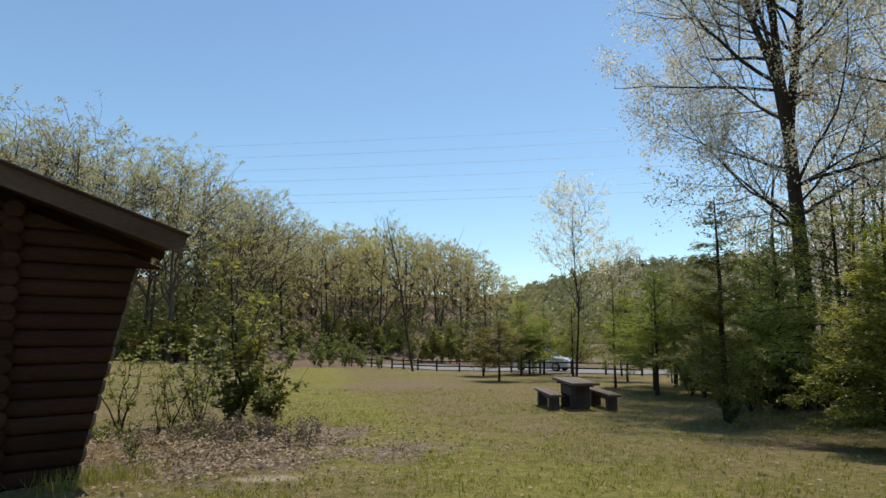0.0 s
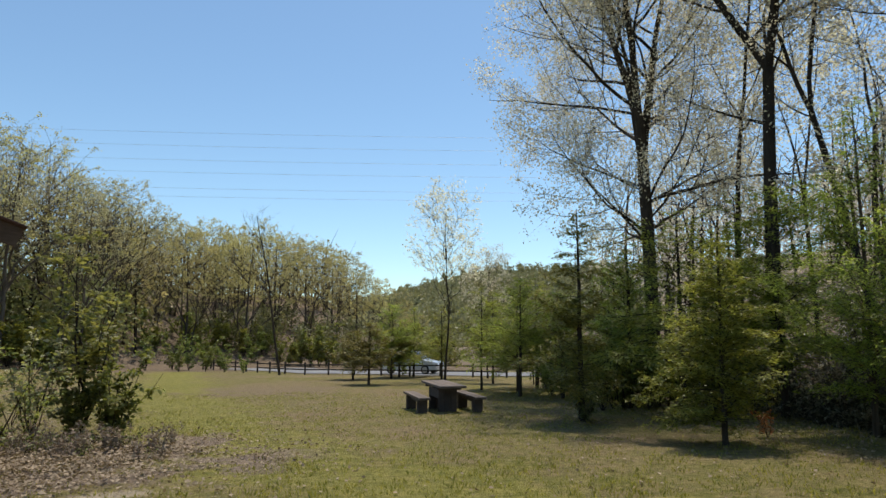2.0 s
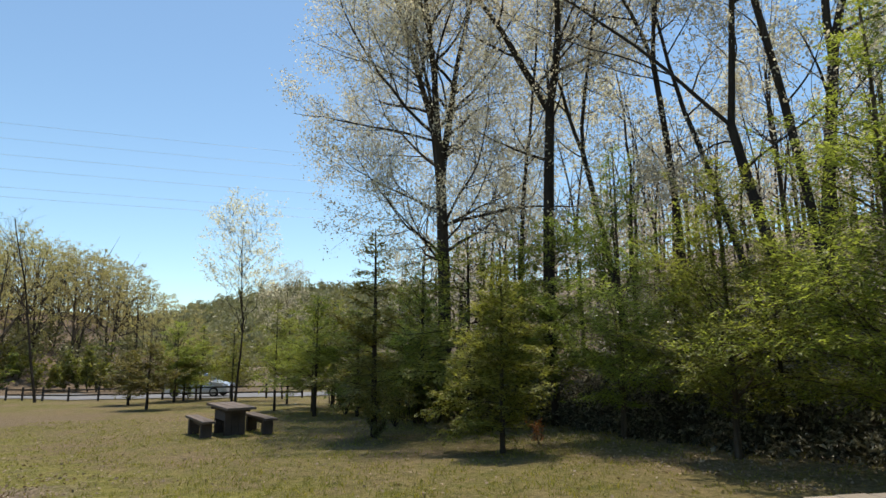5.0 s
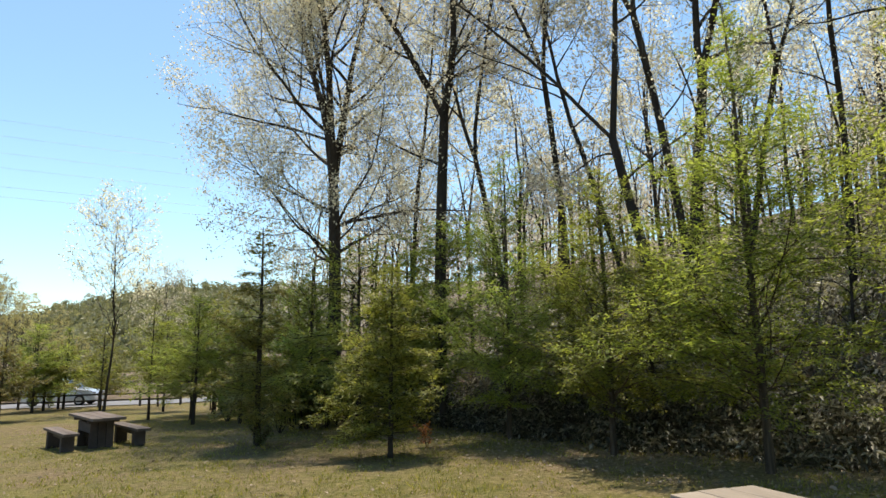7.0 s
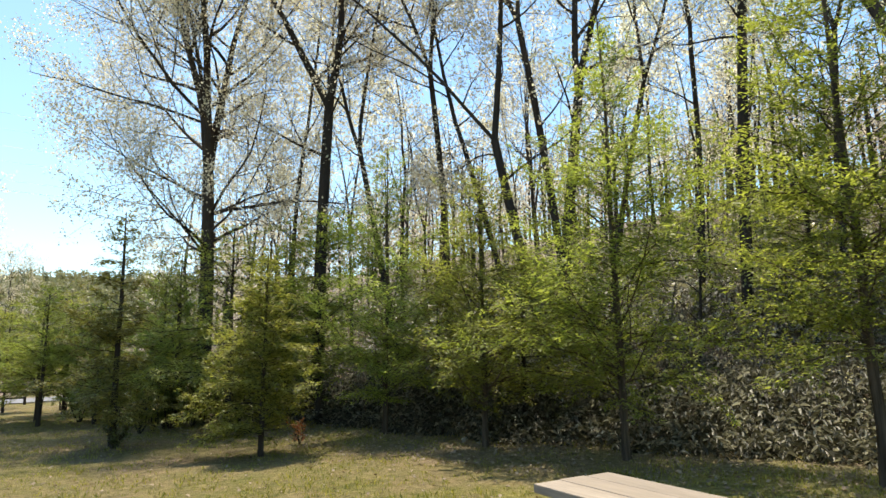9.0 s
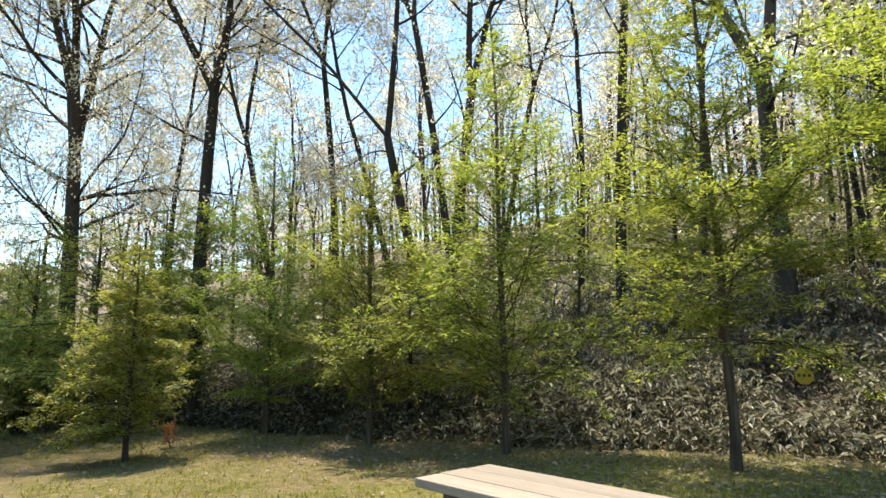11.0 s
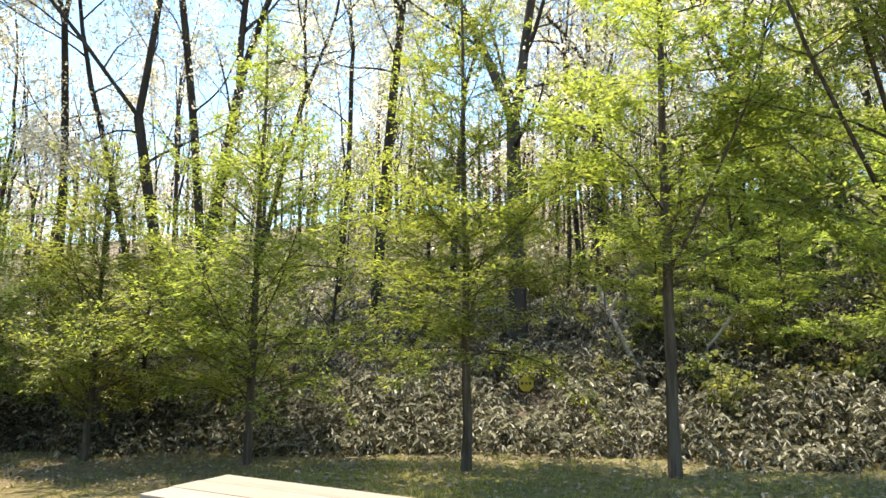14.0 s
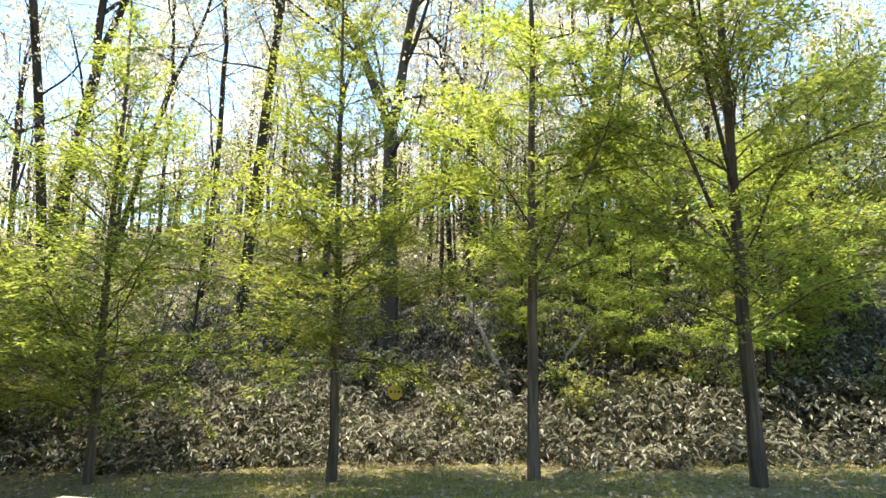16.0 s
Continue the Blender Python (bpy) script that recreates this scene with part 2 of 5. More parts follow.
L_HALF = leaf_mat("half_open_leaves", (0.30, 0.28, 0.17), (0.50, 0.465, 0.315), 0.6, glow=(1.1, 1.1, 0.9))
# leaf colour paled to stand for bare twigs with white sky between
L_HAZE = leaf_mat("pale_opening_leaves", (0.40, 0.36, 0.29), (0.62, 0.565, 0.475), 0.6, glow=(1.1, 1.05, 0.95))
L_THICKET = leaf_mat("thicket_leaves", (0.09, 0.085, 0.05), (0.50, 0.46, 0.32), 0.4, 0.4, 0.6, (1.1, 1.1, 0.85), 1.5)
L_FEATHER = leaf_mat("fresh_feathery_leaves", (0.172, 0.212, 0.04), (0.38, 0.422, 0.114), 0.66, glow=(1.13, 1.17, 0.74))
L_FEATHER_DEEP = leaf_mat("green_feathery_leaves", (0.125, 0.135, 0.026), (0.295, 0.288, 0.07), 0.52, glow=(1.15, 1.15, 0.75))
L_FEATHER_MID = leaf_mat("olive_feathery_leaves", (0.16, 0.172, 0.031), (0.35, 0.345, 0.085), 0.56, glow=(1.15, 1.15, 0.75))
L_FIR = leaf_mat("dark_needles", (0.105, 0.098, 0.025), (0.26, 0.23, 0.065), 0.45)
L_SHRUB = leaf_mat("shrub_leaves", (0.11, 0.145, 0.035), (0.28, 0.31, 0.10), 0.5)
L_SHRUB_PALE = leaf_mat("young_shrub_leaves", (0.15, 0.175, 0.05), (0.36, 0.37, 0.15), 0.55)
L_EVERGREEN = leaf_mat("leathery_leaves", (0.075, 0.10, 0.028), (0.20, 0.225, 0.075), 0.3, 0.35)
L_SASA = leaf_mat("bamboo_grass_leaves", (0.052, 0.052, 0.032), (0.50, 0.485, 0.40), 0.3, 0.45, 0.3, (1.08, 1.1, 0.85), 2.6)
L_DEAD = leaf_mat("dead_leaves", (0.15, 0.112, 0.08), (0.35, 0.275, 0.205), 0.15, 0.8, 0.2)
L_RUST = leaf_mat("rust_leaves", (0.26, 0.09, 0.035), (0.38, 0.16, 0.06), 0.4)
L_GRASS = leaf_mat("grass_blades", (0.15, 0.16, 0.034), (0.35, 0.32, 0.095), 0.45, 0.6, 0.3)
# lighter than the far crowns: distance haze is put into the leaf colour
L_HILL = leaf_mat("hill_crowns", (0.23, 0.225, 0.11), (0.36, 0.34, 0.18), 0.4, glow=(1.05, 1.1, 0.85))
L_FAR = leaf_mat("far_crowns", (0.15, 0.155, 0.065), (0.31, 0.30, 0.14), 0.4, glow=(1.05, 1.1, 0.8))


# ---- mesh helpers ----
class Quads:
    """Collects quads in numpy blocks and makes one mesh of them."""

    def __init__(self):
        self.v, self.q, self.n = [], [], 0

    def add(self, v, q):
        self.v.append(np.asarray(v, float).reshape(-1, 3))
        self.q.append(np.asarray(q, int).reshape(-1, 4) + self.n)
        self.n += len(self.v[-1])

    def tube(self, pts, radii, sides):
        pts, radii = np.asarray(pts, float), np.asarray(radii, float)
        tan = np.gradient(pts, axis=0)
        tan /= np.linalg.norm(tan, axis=1, keepdims=True) + 1e-9
        ref = np.array([1.0, 0, 0]) if abs(tan[0, 0]) < 0.7 else np.array([0, 1.0, 0])
        u = np.cross(tan, ref)
        u /= np.linalg.norm(u, axis=1, keepdims=True) + 1e-9
        w = np.cross(tan, u)
        a = np.arange(sides) * 2 * np.pi / sides
        ring = pts[:, None] + radii[:, None, None] * (np.cos(a)[None, :, None] * u[:, None] + np.sin(a)[None, :, None] * w[:, None])
        n = len(pts)
        i, j = np.meshgrid(np.arange(n - 1), np.arange(sides), indexing="ij")
        k = (j + 1) % sides
        self.add(ring, np.stack([i * sides + j, i * sides + k, (i + 1) * sides + k, (i + 1) * sides + j], -1))

    def blades(self, pos, along, across, length, width, fold=0.0):
        """Leaves: kite-shaped quads from pos, along and across (n x 3 each)."""
        n = len(pos)
        if not n:
            return
        length, width = np.broadcast_to(length, n)[:, None], np.broadcast_to(width, n)[:, None]
        up = np.cross(across, along)
        mid = pos + along * length * 0.45
        v = np.stack([pos, mid + across * width / 2 + up * fold * width, pos + along * length, mid - across * width / 2 + up * fold * width], 1)
        self.add(v, np.arange(4 * n).reshape(n, 4))

    def mesh(self, name, material, smooth=False):
        me = bpy.data.meshes.new(name)
        v, q = np.concatenate(self.v), np.concatenate(self.q)
        me.vertices.add(len(v))
        me.vertices.foreach_set("co", v.ravel())
        me.loops.add(q.size)
        me.loops.foreach_set("vertex_index", q.ravel().astype(np.int32))
        me.polygons.add(len(q))
        me.polygons.foreach_set("loop_start", np.arange(0, q.size, 4, dtype=np.int32))
        me.materials.append(material)
        me.update(calc_edges=True)
        if smooth:
            me.polygons.foreach_set("use_smooth", np.ones(len(q), bool))
        return me


def unit(v):
    return v / (np.linalg.norm(v, axis=-1, keepdims=True) + 1e-9)


def thing(name, label, category, group="", m=None):
    ob = tagged(new(name), label, category, group)
    if m is not None:
        ob.matrix_basis = m
    return ob


def hang(name, me, parent, label=""):
    ob = new(name, me)
    ob.parent = parent
    return tagged(ob, label)


def part(name, bm, material, parent, label=""):
    me = bpy.data.meshes.new(name)
    bm.to_mesh(me)
    bm.free()
    me.materials.append(material)
    return hang(name, me, parent, label)


def box_bm(size, at=(0, 0, 0), bevel=0.0, m=None):
    bm = bmesh.new()
    bmesh.ops.create_cube(bm, size=1)
    bm.transform(Matrix.Diagonal((*size, 1)))
    if bevel:
        bmesh.ops.bevel(bm, geom=bm.edges[:], offset=bevel, segments=2, affect="EDGES", profile=0.6)
    bm.transform(Matrix.Translation(at))
    if m is not None:
        bm.transform(m)
    return bm


def cyl_bm(r, depth, at=(0, 0, 0), axis="z", sides=16, bevel=0.0):
    bm = bmesh.new()
    bmesh.ops.create_cone(bm, cap_ends=True, segments=sides, radius1=r, radius2=r, depth=depth)
    if bevel:
        bmesh.ops.bevel(bm, geom=[e for e in bm.edges if len({f for f in e.link_faces if len(f.verts) > 4}) == 1], offset=bevel, segments=1, affect="EDGES")
    turn = {"z": Matrix(), "x": Matrix.Rotation(radians(90), 4, "Y"), "y": Matrix.Rotation(radians(90), 4, "X")}[axis]
    bm.transform(Matrix.Translation(at) @ turn)
    return bm


# ---- ground ----
TILT = math.tan(radians(1.5))


def edge_x(y):
    """Where the mown meadow ends and the wooded bank begins."""
    y = np.asarray(y, float)
    return 10.5 + 0.04 * np.maximum(y, 0) + 0.2 * np.minimum(y, 0) + 0.2 * np.maximum(y - 15, 0)


def gz(x, y):
    x, y = np.asarray(x, float), np.asarray(y, float)
    z = -TILT * np.clip(y, -8, 75)
    s = np.maximum(x - edge_x(np.clip(y, -60, 400)), 0)
    z = z + 0.17 * np.clip(s - 0.5, 0, 2.5) + 0.32 * np.clip(s - 3, 0, 6) + 0.26 * np.clip(s - 9, 0, 170)
    z = z + 0.06 * np.clip(-x - 14 - 0.1 * np.abs(y - 45), 0, 60)
    z = z + 0.22 * np.clip(np.hypot(x, y) - 72 + 14 * np.clip((-x - 14) / 12, 0, 1), 0, 48) * np.clip((y - 40) / 20, 0, 1) * np.clip((14 - x) / 12, 0, 1)
    z = z + 0.03 * np.sin(x * 0.9 + 1.3 * np.sin(y * 0.5)) * np.sin(y * 0.7) * np.clip(np.hypot(x, y) / 8, 0, 1)
    return z


def build_ground():
    rad = np.concatenate([np.linspace(0.0, 20, 61), np.linspace(20.8, 60, 50), np.geomspace(63, 2500, 40)])
    ang = np.linspace(0, 2 * np.pi, 241)[:-1]
    rr, aa = np.meshgrid(np.maximum(rad, 0.02), ang, indexing="ij")
    x, y = rr * np.sin(aa), rr * np.cos(aa)
    v = np.stack([x, y, gz(x, y)], -1).reshape(-1, 3)
    n, k = len(rad), len(ang)
    i, j = np.meshgrid(np.arange(n - 1), np.arange(k), indexing="ij")
    jj = (j + 1) % k
    q = Quads()
    q.add(v, np.stack([i * k + j, (i + 1) * k + j, (i + 1) * k + jj, i * k + jj], -1))
    q.add([(0.02 * math.sin(a), 0.02 * math.cos(a), float(gz(0, 0))) for a in (0, 1.57, 3.14, 4.71)], [(3, 2, 1, 0)])
    tagged(new("ground", q.mesh("ground", M_GROUND, True)), "short spring meadow grass with straw and leaf litter", "meadow", kind="structure")


build_ground()

# road behind the fence, curving away
FENCE_LINE = [(30, 33), (19, 35.5), (12.5, 37.6), (7.5, 39.6), (4.3, 42.0), (-1.9, 46.8), (-6, 54.5), (-9.5, 60)]


def along_line(step):
    p = np.array(FENCE_LINE, float)
    s = np.concatenate([[0], np.cumsum(np.linalg.norm(np.diff(p, axis=0), axis=1))])
    t = np.arange(0, s[-1], step)
    xy = np.stack([np.interp(t, s, p[:, 0]), np.interp(t, s, p[:, 1])], 1)
    for _ in range(int(6 / step)):
        xy[1:-1] = (xy[:-2] + 2 * xy[1:-1] + xy[2:]) / 4
    return xy


def build_road():
    c = along_line(1.0)
    d = unit(np.gradient(c, axis=0))
    nrm = np.stack([d[:, 1], -d[:, 0]], 1)
    nrm *= np.sign(nrm[:, 1:2])
    q = Quads()
    offs = np.array([1.2, 3.5, 5.8, 8.0])
    xy = c[:, None] + nrm[:, None] * offs[None, :, None]
    z = gz(xy[..., 0], xy[..., 1]) + 0.05
    v = np.concatenate([xy, z[..., None]], -1)
    n, k = len(c), len(offs)
    i, j = np.meshgrid(np.arange(n - 1), np.arange(k - 1), indexing="ij")
    q.add(v, np.stack([i * k + j, (i + 1) * k + j, (i + 1) * k + j + 1, i * k + j + 1], -1))
    tagged(new("road", q.mesh("road", M_ROAD, True)), "narrow grey asphalt road behind the fence", "road", kind="structure")


build_road()


# ---- trees ----
def broadleaf(seed, height, r0, lean=(0, 0), clear=0.42, limbs=9, spread=0.42, levels=4, leaves=6000, leaf=0.06, rise=0.75, wob=0.10, wood=None, foliage=None, kids=(0, 6, 4, 3), limb_r=(0.36, 0.58), haze=0.10, dome=0.75, sag=0.05, fine=True, skirt=0.8, puffs=0.0, split=False):
    """A forest tree coming into leaf: returns the meshes of its wood and its leaves."""
    g = np.random.default_rng(seed)
    stem, rest, limb_q, twig = Quads(), Quads(), [], []
    low_z, top_z = clear * height * skirt, height * 1.03
    mid_z, half_z, wide = (low_z + top_z) / 2, (top_z - low_z) / 2, spread * height

    def reach(p, d):
        """Distance from p along d to the egg-shaped outline of the crown."""
        q = np.array([(p[0] - lean[0] * p[2]) / wide, (p[1] - lean[1] * p[2]) / wide, (p[2] - mid_z) / half_z])
        e = np.array([d[0] / wide, d[1] / wide, d[2] / half_z])
        a, b, c = e @ e, q @ e, q @ q - 1
        disc = b * b - a * c
        return max((-b + math.sqrt(disc)) / a if disc > 0 else 0.0, 0.13 * height)

    sides = (10, 6, 4, 3, 3) if fine else (7, 5, 3, 3, 3)

    def grow(p, d, length, r, lev):
        n = (12, 7, 5, 3, 1)[lev] if fine else (8, 5, 3, 2, 1)[lev]
        pts, dd = [p], d
        for i in range(n):
            pull = np.array([0, 0, (0.02, sag, sag, 0.03, 0.0)[lev]])
            dd = unit(dd + g.normal(0, (wob * 0.7, 0.2, 0.25, 0.28, 0.3)[lev], 3) + pull)
            pts.append(pts[-1] + dd * length / n)
        pts = np.array(pts)
        f = np.linspace(0, 1, n + 1)
        rad = r * (1 - f * (0.72, 0.75, 0.78, 0.7, 0.6)[lev])
        if lev == 0:
            rad[0] *= 1.2
        (stem if not lev or not split else limb_q[-1] if lev == 1 else rest).tube(pts, np.maximum(rad, 0.004), sides[lev])
        if lev >= levels - 1:
            twig.append(pts[1:])
        if lev >= levels:
            return
        count = limbs if lev == 0 else kids[lev]
        for i in range(count):
            s = (clear + (0.9 - clear) * (i + g.random()) / count) if lev == 0 else 0.25 + 0.75 * (i + g.random()) / count
            k = min(int(s * n), n - 1)
            at_p = pts[k] + (pts[k + 1] - pts[k]) * (s * n - k)
            axis = unit(pts[k + 1] - pts[k])
            az = i * 2.4 + g.normal(0, 0.6)
            side = unit(np.cross(axis, np.array([math.cos(az), math.sin(az), 0.15])))
            if lev == 0:
                limb_q.append(Quads())
                up_share = rise + 0.35 * s + g.normal(0, 0.18)
                size = reach(at_p, unit(side + axis * up_share)) * g.uniform(0.75, 1.05)
            else:
                up_share = g.uniform(0.5, 1.1)
                size = length * g.uniform(0.42, 0.62) * (1.1 - 0.4 * s)
            grow(at_p, unit(side + axis * up_share), size, np.interp(s, f, rad) * (g.uniform(*limb_r) if lev == 0 else g.uniform(0.45, 0.66)), lev + 1)

    d0 = unit(np.array([lean[0], lean[1], 1.0]))
    grow(np.array([0, 0, -0.25]), d0, height * 0.93, r0, 0)
    tw = np.concatenate(twig)
    pick = tw[g.integers(0, len(tw), leaves)] + g.normal(0, haze, (leaves, 3))
    if puffs:
        k = int(leaves * puffs)
        hubs = unit(g.normal(0, 1, (70, 3)) + (0, 0, 0.35)) * g.uniform(0.7, 1.0, (70, 1)) * (wide, wide, half_z) + (0, 0, mid_z)
        hubs[:, :2] += np.array(lean) * hubs[:, 2:3]
        pick[:k] = hubs[g.integers(0, 70, k)] + unit(g.normal(0, 1, (k, 3))) * (g.random((k, 1)) ** 0.5) * 0.3 * (wide, wide, half_z * 0.6)
    al = unit(g.normal(0, 1, (leaves, 3)) + (0, 0, -0.1))
    ac = unit(np.cross(al, g.normal(0, 1, (leaves, 3))))
    lv = Quads()
    sz = leaf * g.uniform(0.6, 1.5, leaves)
    lv.blades(pick, al, ac, sz, sz * 0.62, 0.12)
    return [stem.mesh("trunk", wood or M_BARK, True), *([*[q.mesh("limb", wood or M_BARK, True) for q in limb_q], rest.mesh("twig_spray", wood or M_BARK)] if split else []), lv.mesh("crown", foliage or L_BUD)]


def fan_tree(seed, height, r0, lean=(0, 0), clear=0.3, wide=0.35, low=0.3, ends=300, limbs=9, leaves=6000, leaf=0.06, haze=0.3, rise=0.6, wob=0.05, wood=None, foliage=None, split=False, fine=True, lumps=0.22, along=0.35, hollow=0.25, sprigs=0, stems=1, stout=1.0):
    """A crown grown inwards from its outline: twig ends gathered into branches, branches into limbs."""
    g = np.random.default_rng(seed)
    stem, rest, limb_q = Quads(), Quads(), []
    top_z, low_z = height, low * height
    half, R = (top_z - low_z) / 2, wide * height
    lobes = unit(g.normal(0, 1, (13, 3)) + (0, 0, 0.3))
    d = unit(g.normal(0, 1, (ends * 2, 3)) + (0, 0, 0.25))
    d = d[d[:, 2] > -0.8][:ends]
    swell = 1 + lumps * ((np.maximum(d @ lobes.T, 0) ** 9).max(1) - 0.5) * 1.6
    rr = (hollow + (1 - hollow) * g.random(len(d)) ** 0.45) * swell
    tips = d * rr[:, None] * (R, R, half) + (0, 0, low_z + half)
    tips[:, :2] += np.array(lean) * tips[:, 2:3]
    n = 12
    u = np.linspace(0, 1, n)

    def bent(p, q, k, amp, lift):
        """A crooked way from p to q, rising first or last."""
        s = np.linspace(0, 1, k)[:, None]
        size = np.linalg.norm(q - p)
        line = p + (q - p) * s + np.array([0, 0, lift * size]) * (s * (1 - s))
        return line + g.normal(0, amp * size / k ** 0.5, (k, 3)) * (4 * s * (1 - s)) ** 0.5

    trunks = []
    for k in range(stems):
        walk_xy = np.cumsum(g.normal(0, wob, (n, 2)), 0) * height / n
        walk_xy -= walk_xy[0]
        off = np.array([0.0, 0.0]) if k == 0 else g.normal(0, 1, 2) * R * 0.22
        z = -0.25 + u * (height * (0.86 - 0.12 * k) + 0.25)
        xy = np.array(lean) * z[:, None] + walk_xy + off * (0.25 + 0.75 * u[:, None])
        rad = r0 * (0.72 if k else 1.0) * (1 - 0.88 * u ** 0.9)
        rad[0] *= 1.25
        pts = np.concatenate([xy, z[:, None]], 1)
        stem.tube(pts, rad, 10 if fine else 6)
        trunks.append((pts, rad))
    seeds = tips[g.permutation(len(tips))[:1]]
    for _ in range(limbs - 1):
        far = np.linalg.norm((tips[:, None] - seeds[None]) / (R, R, half * 0.8), axis=2).min(1)
        seeds = np.concatenate([seeds, tips[[far.argmax()]]])
    owner = np.linalg.norm((tips[:, None] - seeds[None]) / (R, R, half * 0.8), axis=2).argmin(1)
    sides = (6, 4, 3) if fine else (5, 3, 3)
    hubs = []
    for c in range(limbs):
        mine = tips[owner == c]
        if not len(mine):
            continue
        mid = mine.mean(0)
        pts, rad = trunks[c % stems]
        reach = np.hypot(*(mid[:2] - np.array([np.interp(mid[2] * 0.7, pts[:, 2], pts[:, 0]), np.interp(mid[2] * 0.7, pts[:, 2], pts[:, 1])])))
        z0 = float(np.clip(mid[2] - reach * rise * g.uniform(0.8, 1.3) - 0.12 * height, clear * height, 0.8 * height))
        p = np.array([np.interp(z0, pts[:, 2], pts[:, k]) for k in range(3)])
        r_lim = min(r0 * 0.85 * stout * (len(mine) / len(tips)) ** 0.5 * 1.3, np.interp(z0, pts[:, 2], rad) * 0.75)
        limb_q.append(Quads())
        q = p + (mid - p) * 0.85
        line = bent(p, q, 9 if fine else 6, 0.12, 0.16)
        s = np.linspace(0, 1, len(line))
        lr = r_lim * (1 - 0.72 * s)
        (limb_q[-1] if split else stem).tube(line, lr, sides[0])
        subs = max(2, int(round(len(mine) ** 0.5 * 0.8)))
        cs = mine[g.permutation(len(mine))[:subs]]
        own = np.linalg.norm(mine[:, None] - cs[None], axis=2).argmin(1)
        for k in range(len(cs)):
            sub = mine[own == k]
            if not len(sub):
                continue
            cen = sub.mean(0)
            near = np.linalg.norm(line - cen, axis=1).argmin()
            at_s = max(0, near - g.integers(1, 4))
            b0 = line[at_s]
            b1 = b0 + (cen - b0) * 0.72
            bl = bent(b0, b1, 6 if fine else 4, 0.14, 0.12)
            br = max(min(lr[at_s] * 0.7, r_lim * 0.75 * (len(sub) / len(mine)) ** 0.5 * 1.2), 0.009)
            bs = np.linspace(1, 0.35, len(bl))
            (rest if split else stem).tube(bl, br * bs, sides[1])
            for tip in sub:
                at_t = g.integers(len(bl) // 3, len(bl))
                tl = bent(bl[at_t], tip, 4 if fine else 3, 0.15, 0.12)
                (rest if split else stem).tube(tl, np.linspace(max(br * 0.35, 0.006), 0.0035, len(tl)) * stout, 3)
                hubs.append((tip, tl[-2], bl[at_t]))
                for _ in range(sprigs):
                    v = unit(unit(tip - bl[at_t]) + g.normal(0, 0.55, 3)) * haze * g.uniform(0.8, 2.0)
                    b = tl[-2] + (tip - tl[-2]) * g.random()
                    (rest if split else stem).tube(np.array([b, b + v]), np.array([0.005, 0.003]), 3)
                    hubs.append((b + v, b + v * 0.5, b))
    hubs = np.array(hubs)
    pick = hubs[g.integers(0, len(hubs), leaves)]
    f = g.random((leaves, 1)) ** 1.2 * along * 2
    pos = np.where(f < 1, pick[:, 0] + (pick[:, 1] - pick[:, 0]) * f, pick[:, 1]) + g.normal(0, haze * 0.5, (leaves, 3)) * g.random((leaves, 1)) ** 0.5 * (1.15, 1.15, 0.55)
    al = unit(g.normal(0, 1, (leaves, 3)) + (0, 0, -0.1))
    ac = unit(np.cross(al, g.normal(0, 1, (leaves, 3))))
    lv = Quads()
    sz = leaf * g.uniform(0.6, 1.5, leaves)
    lv.blades(pos, al, ac, sz, sz * 0.62, 0.12)
    bark = wood or M_BARK
    return [stem.mesh("trunk", bark, True), *([*[q.mesh("limb", bark, True) for q in limb_q], rest.mesh("twig_spray", bark)] if split else []), lv.mesh("crown", foliage or L_BUD)]


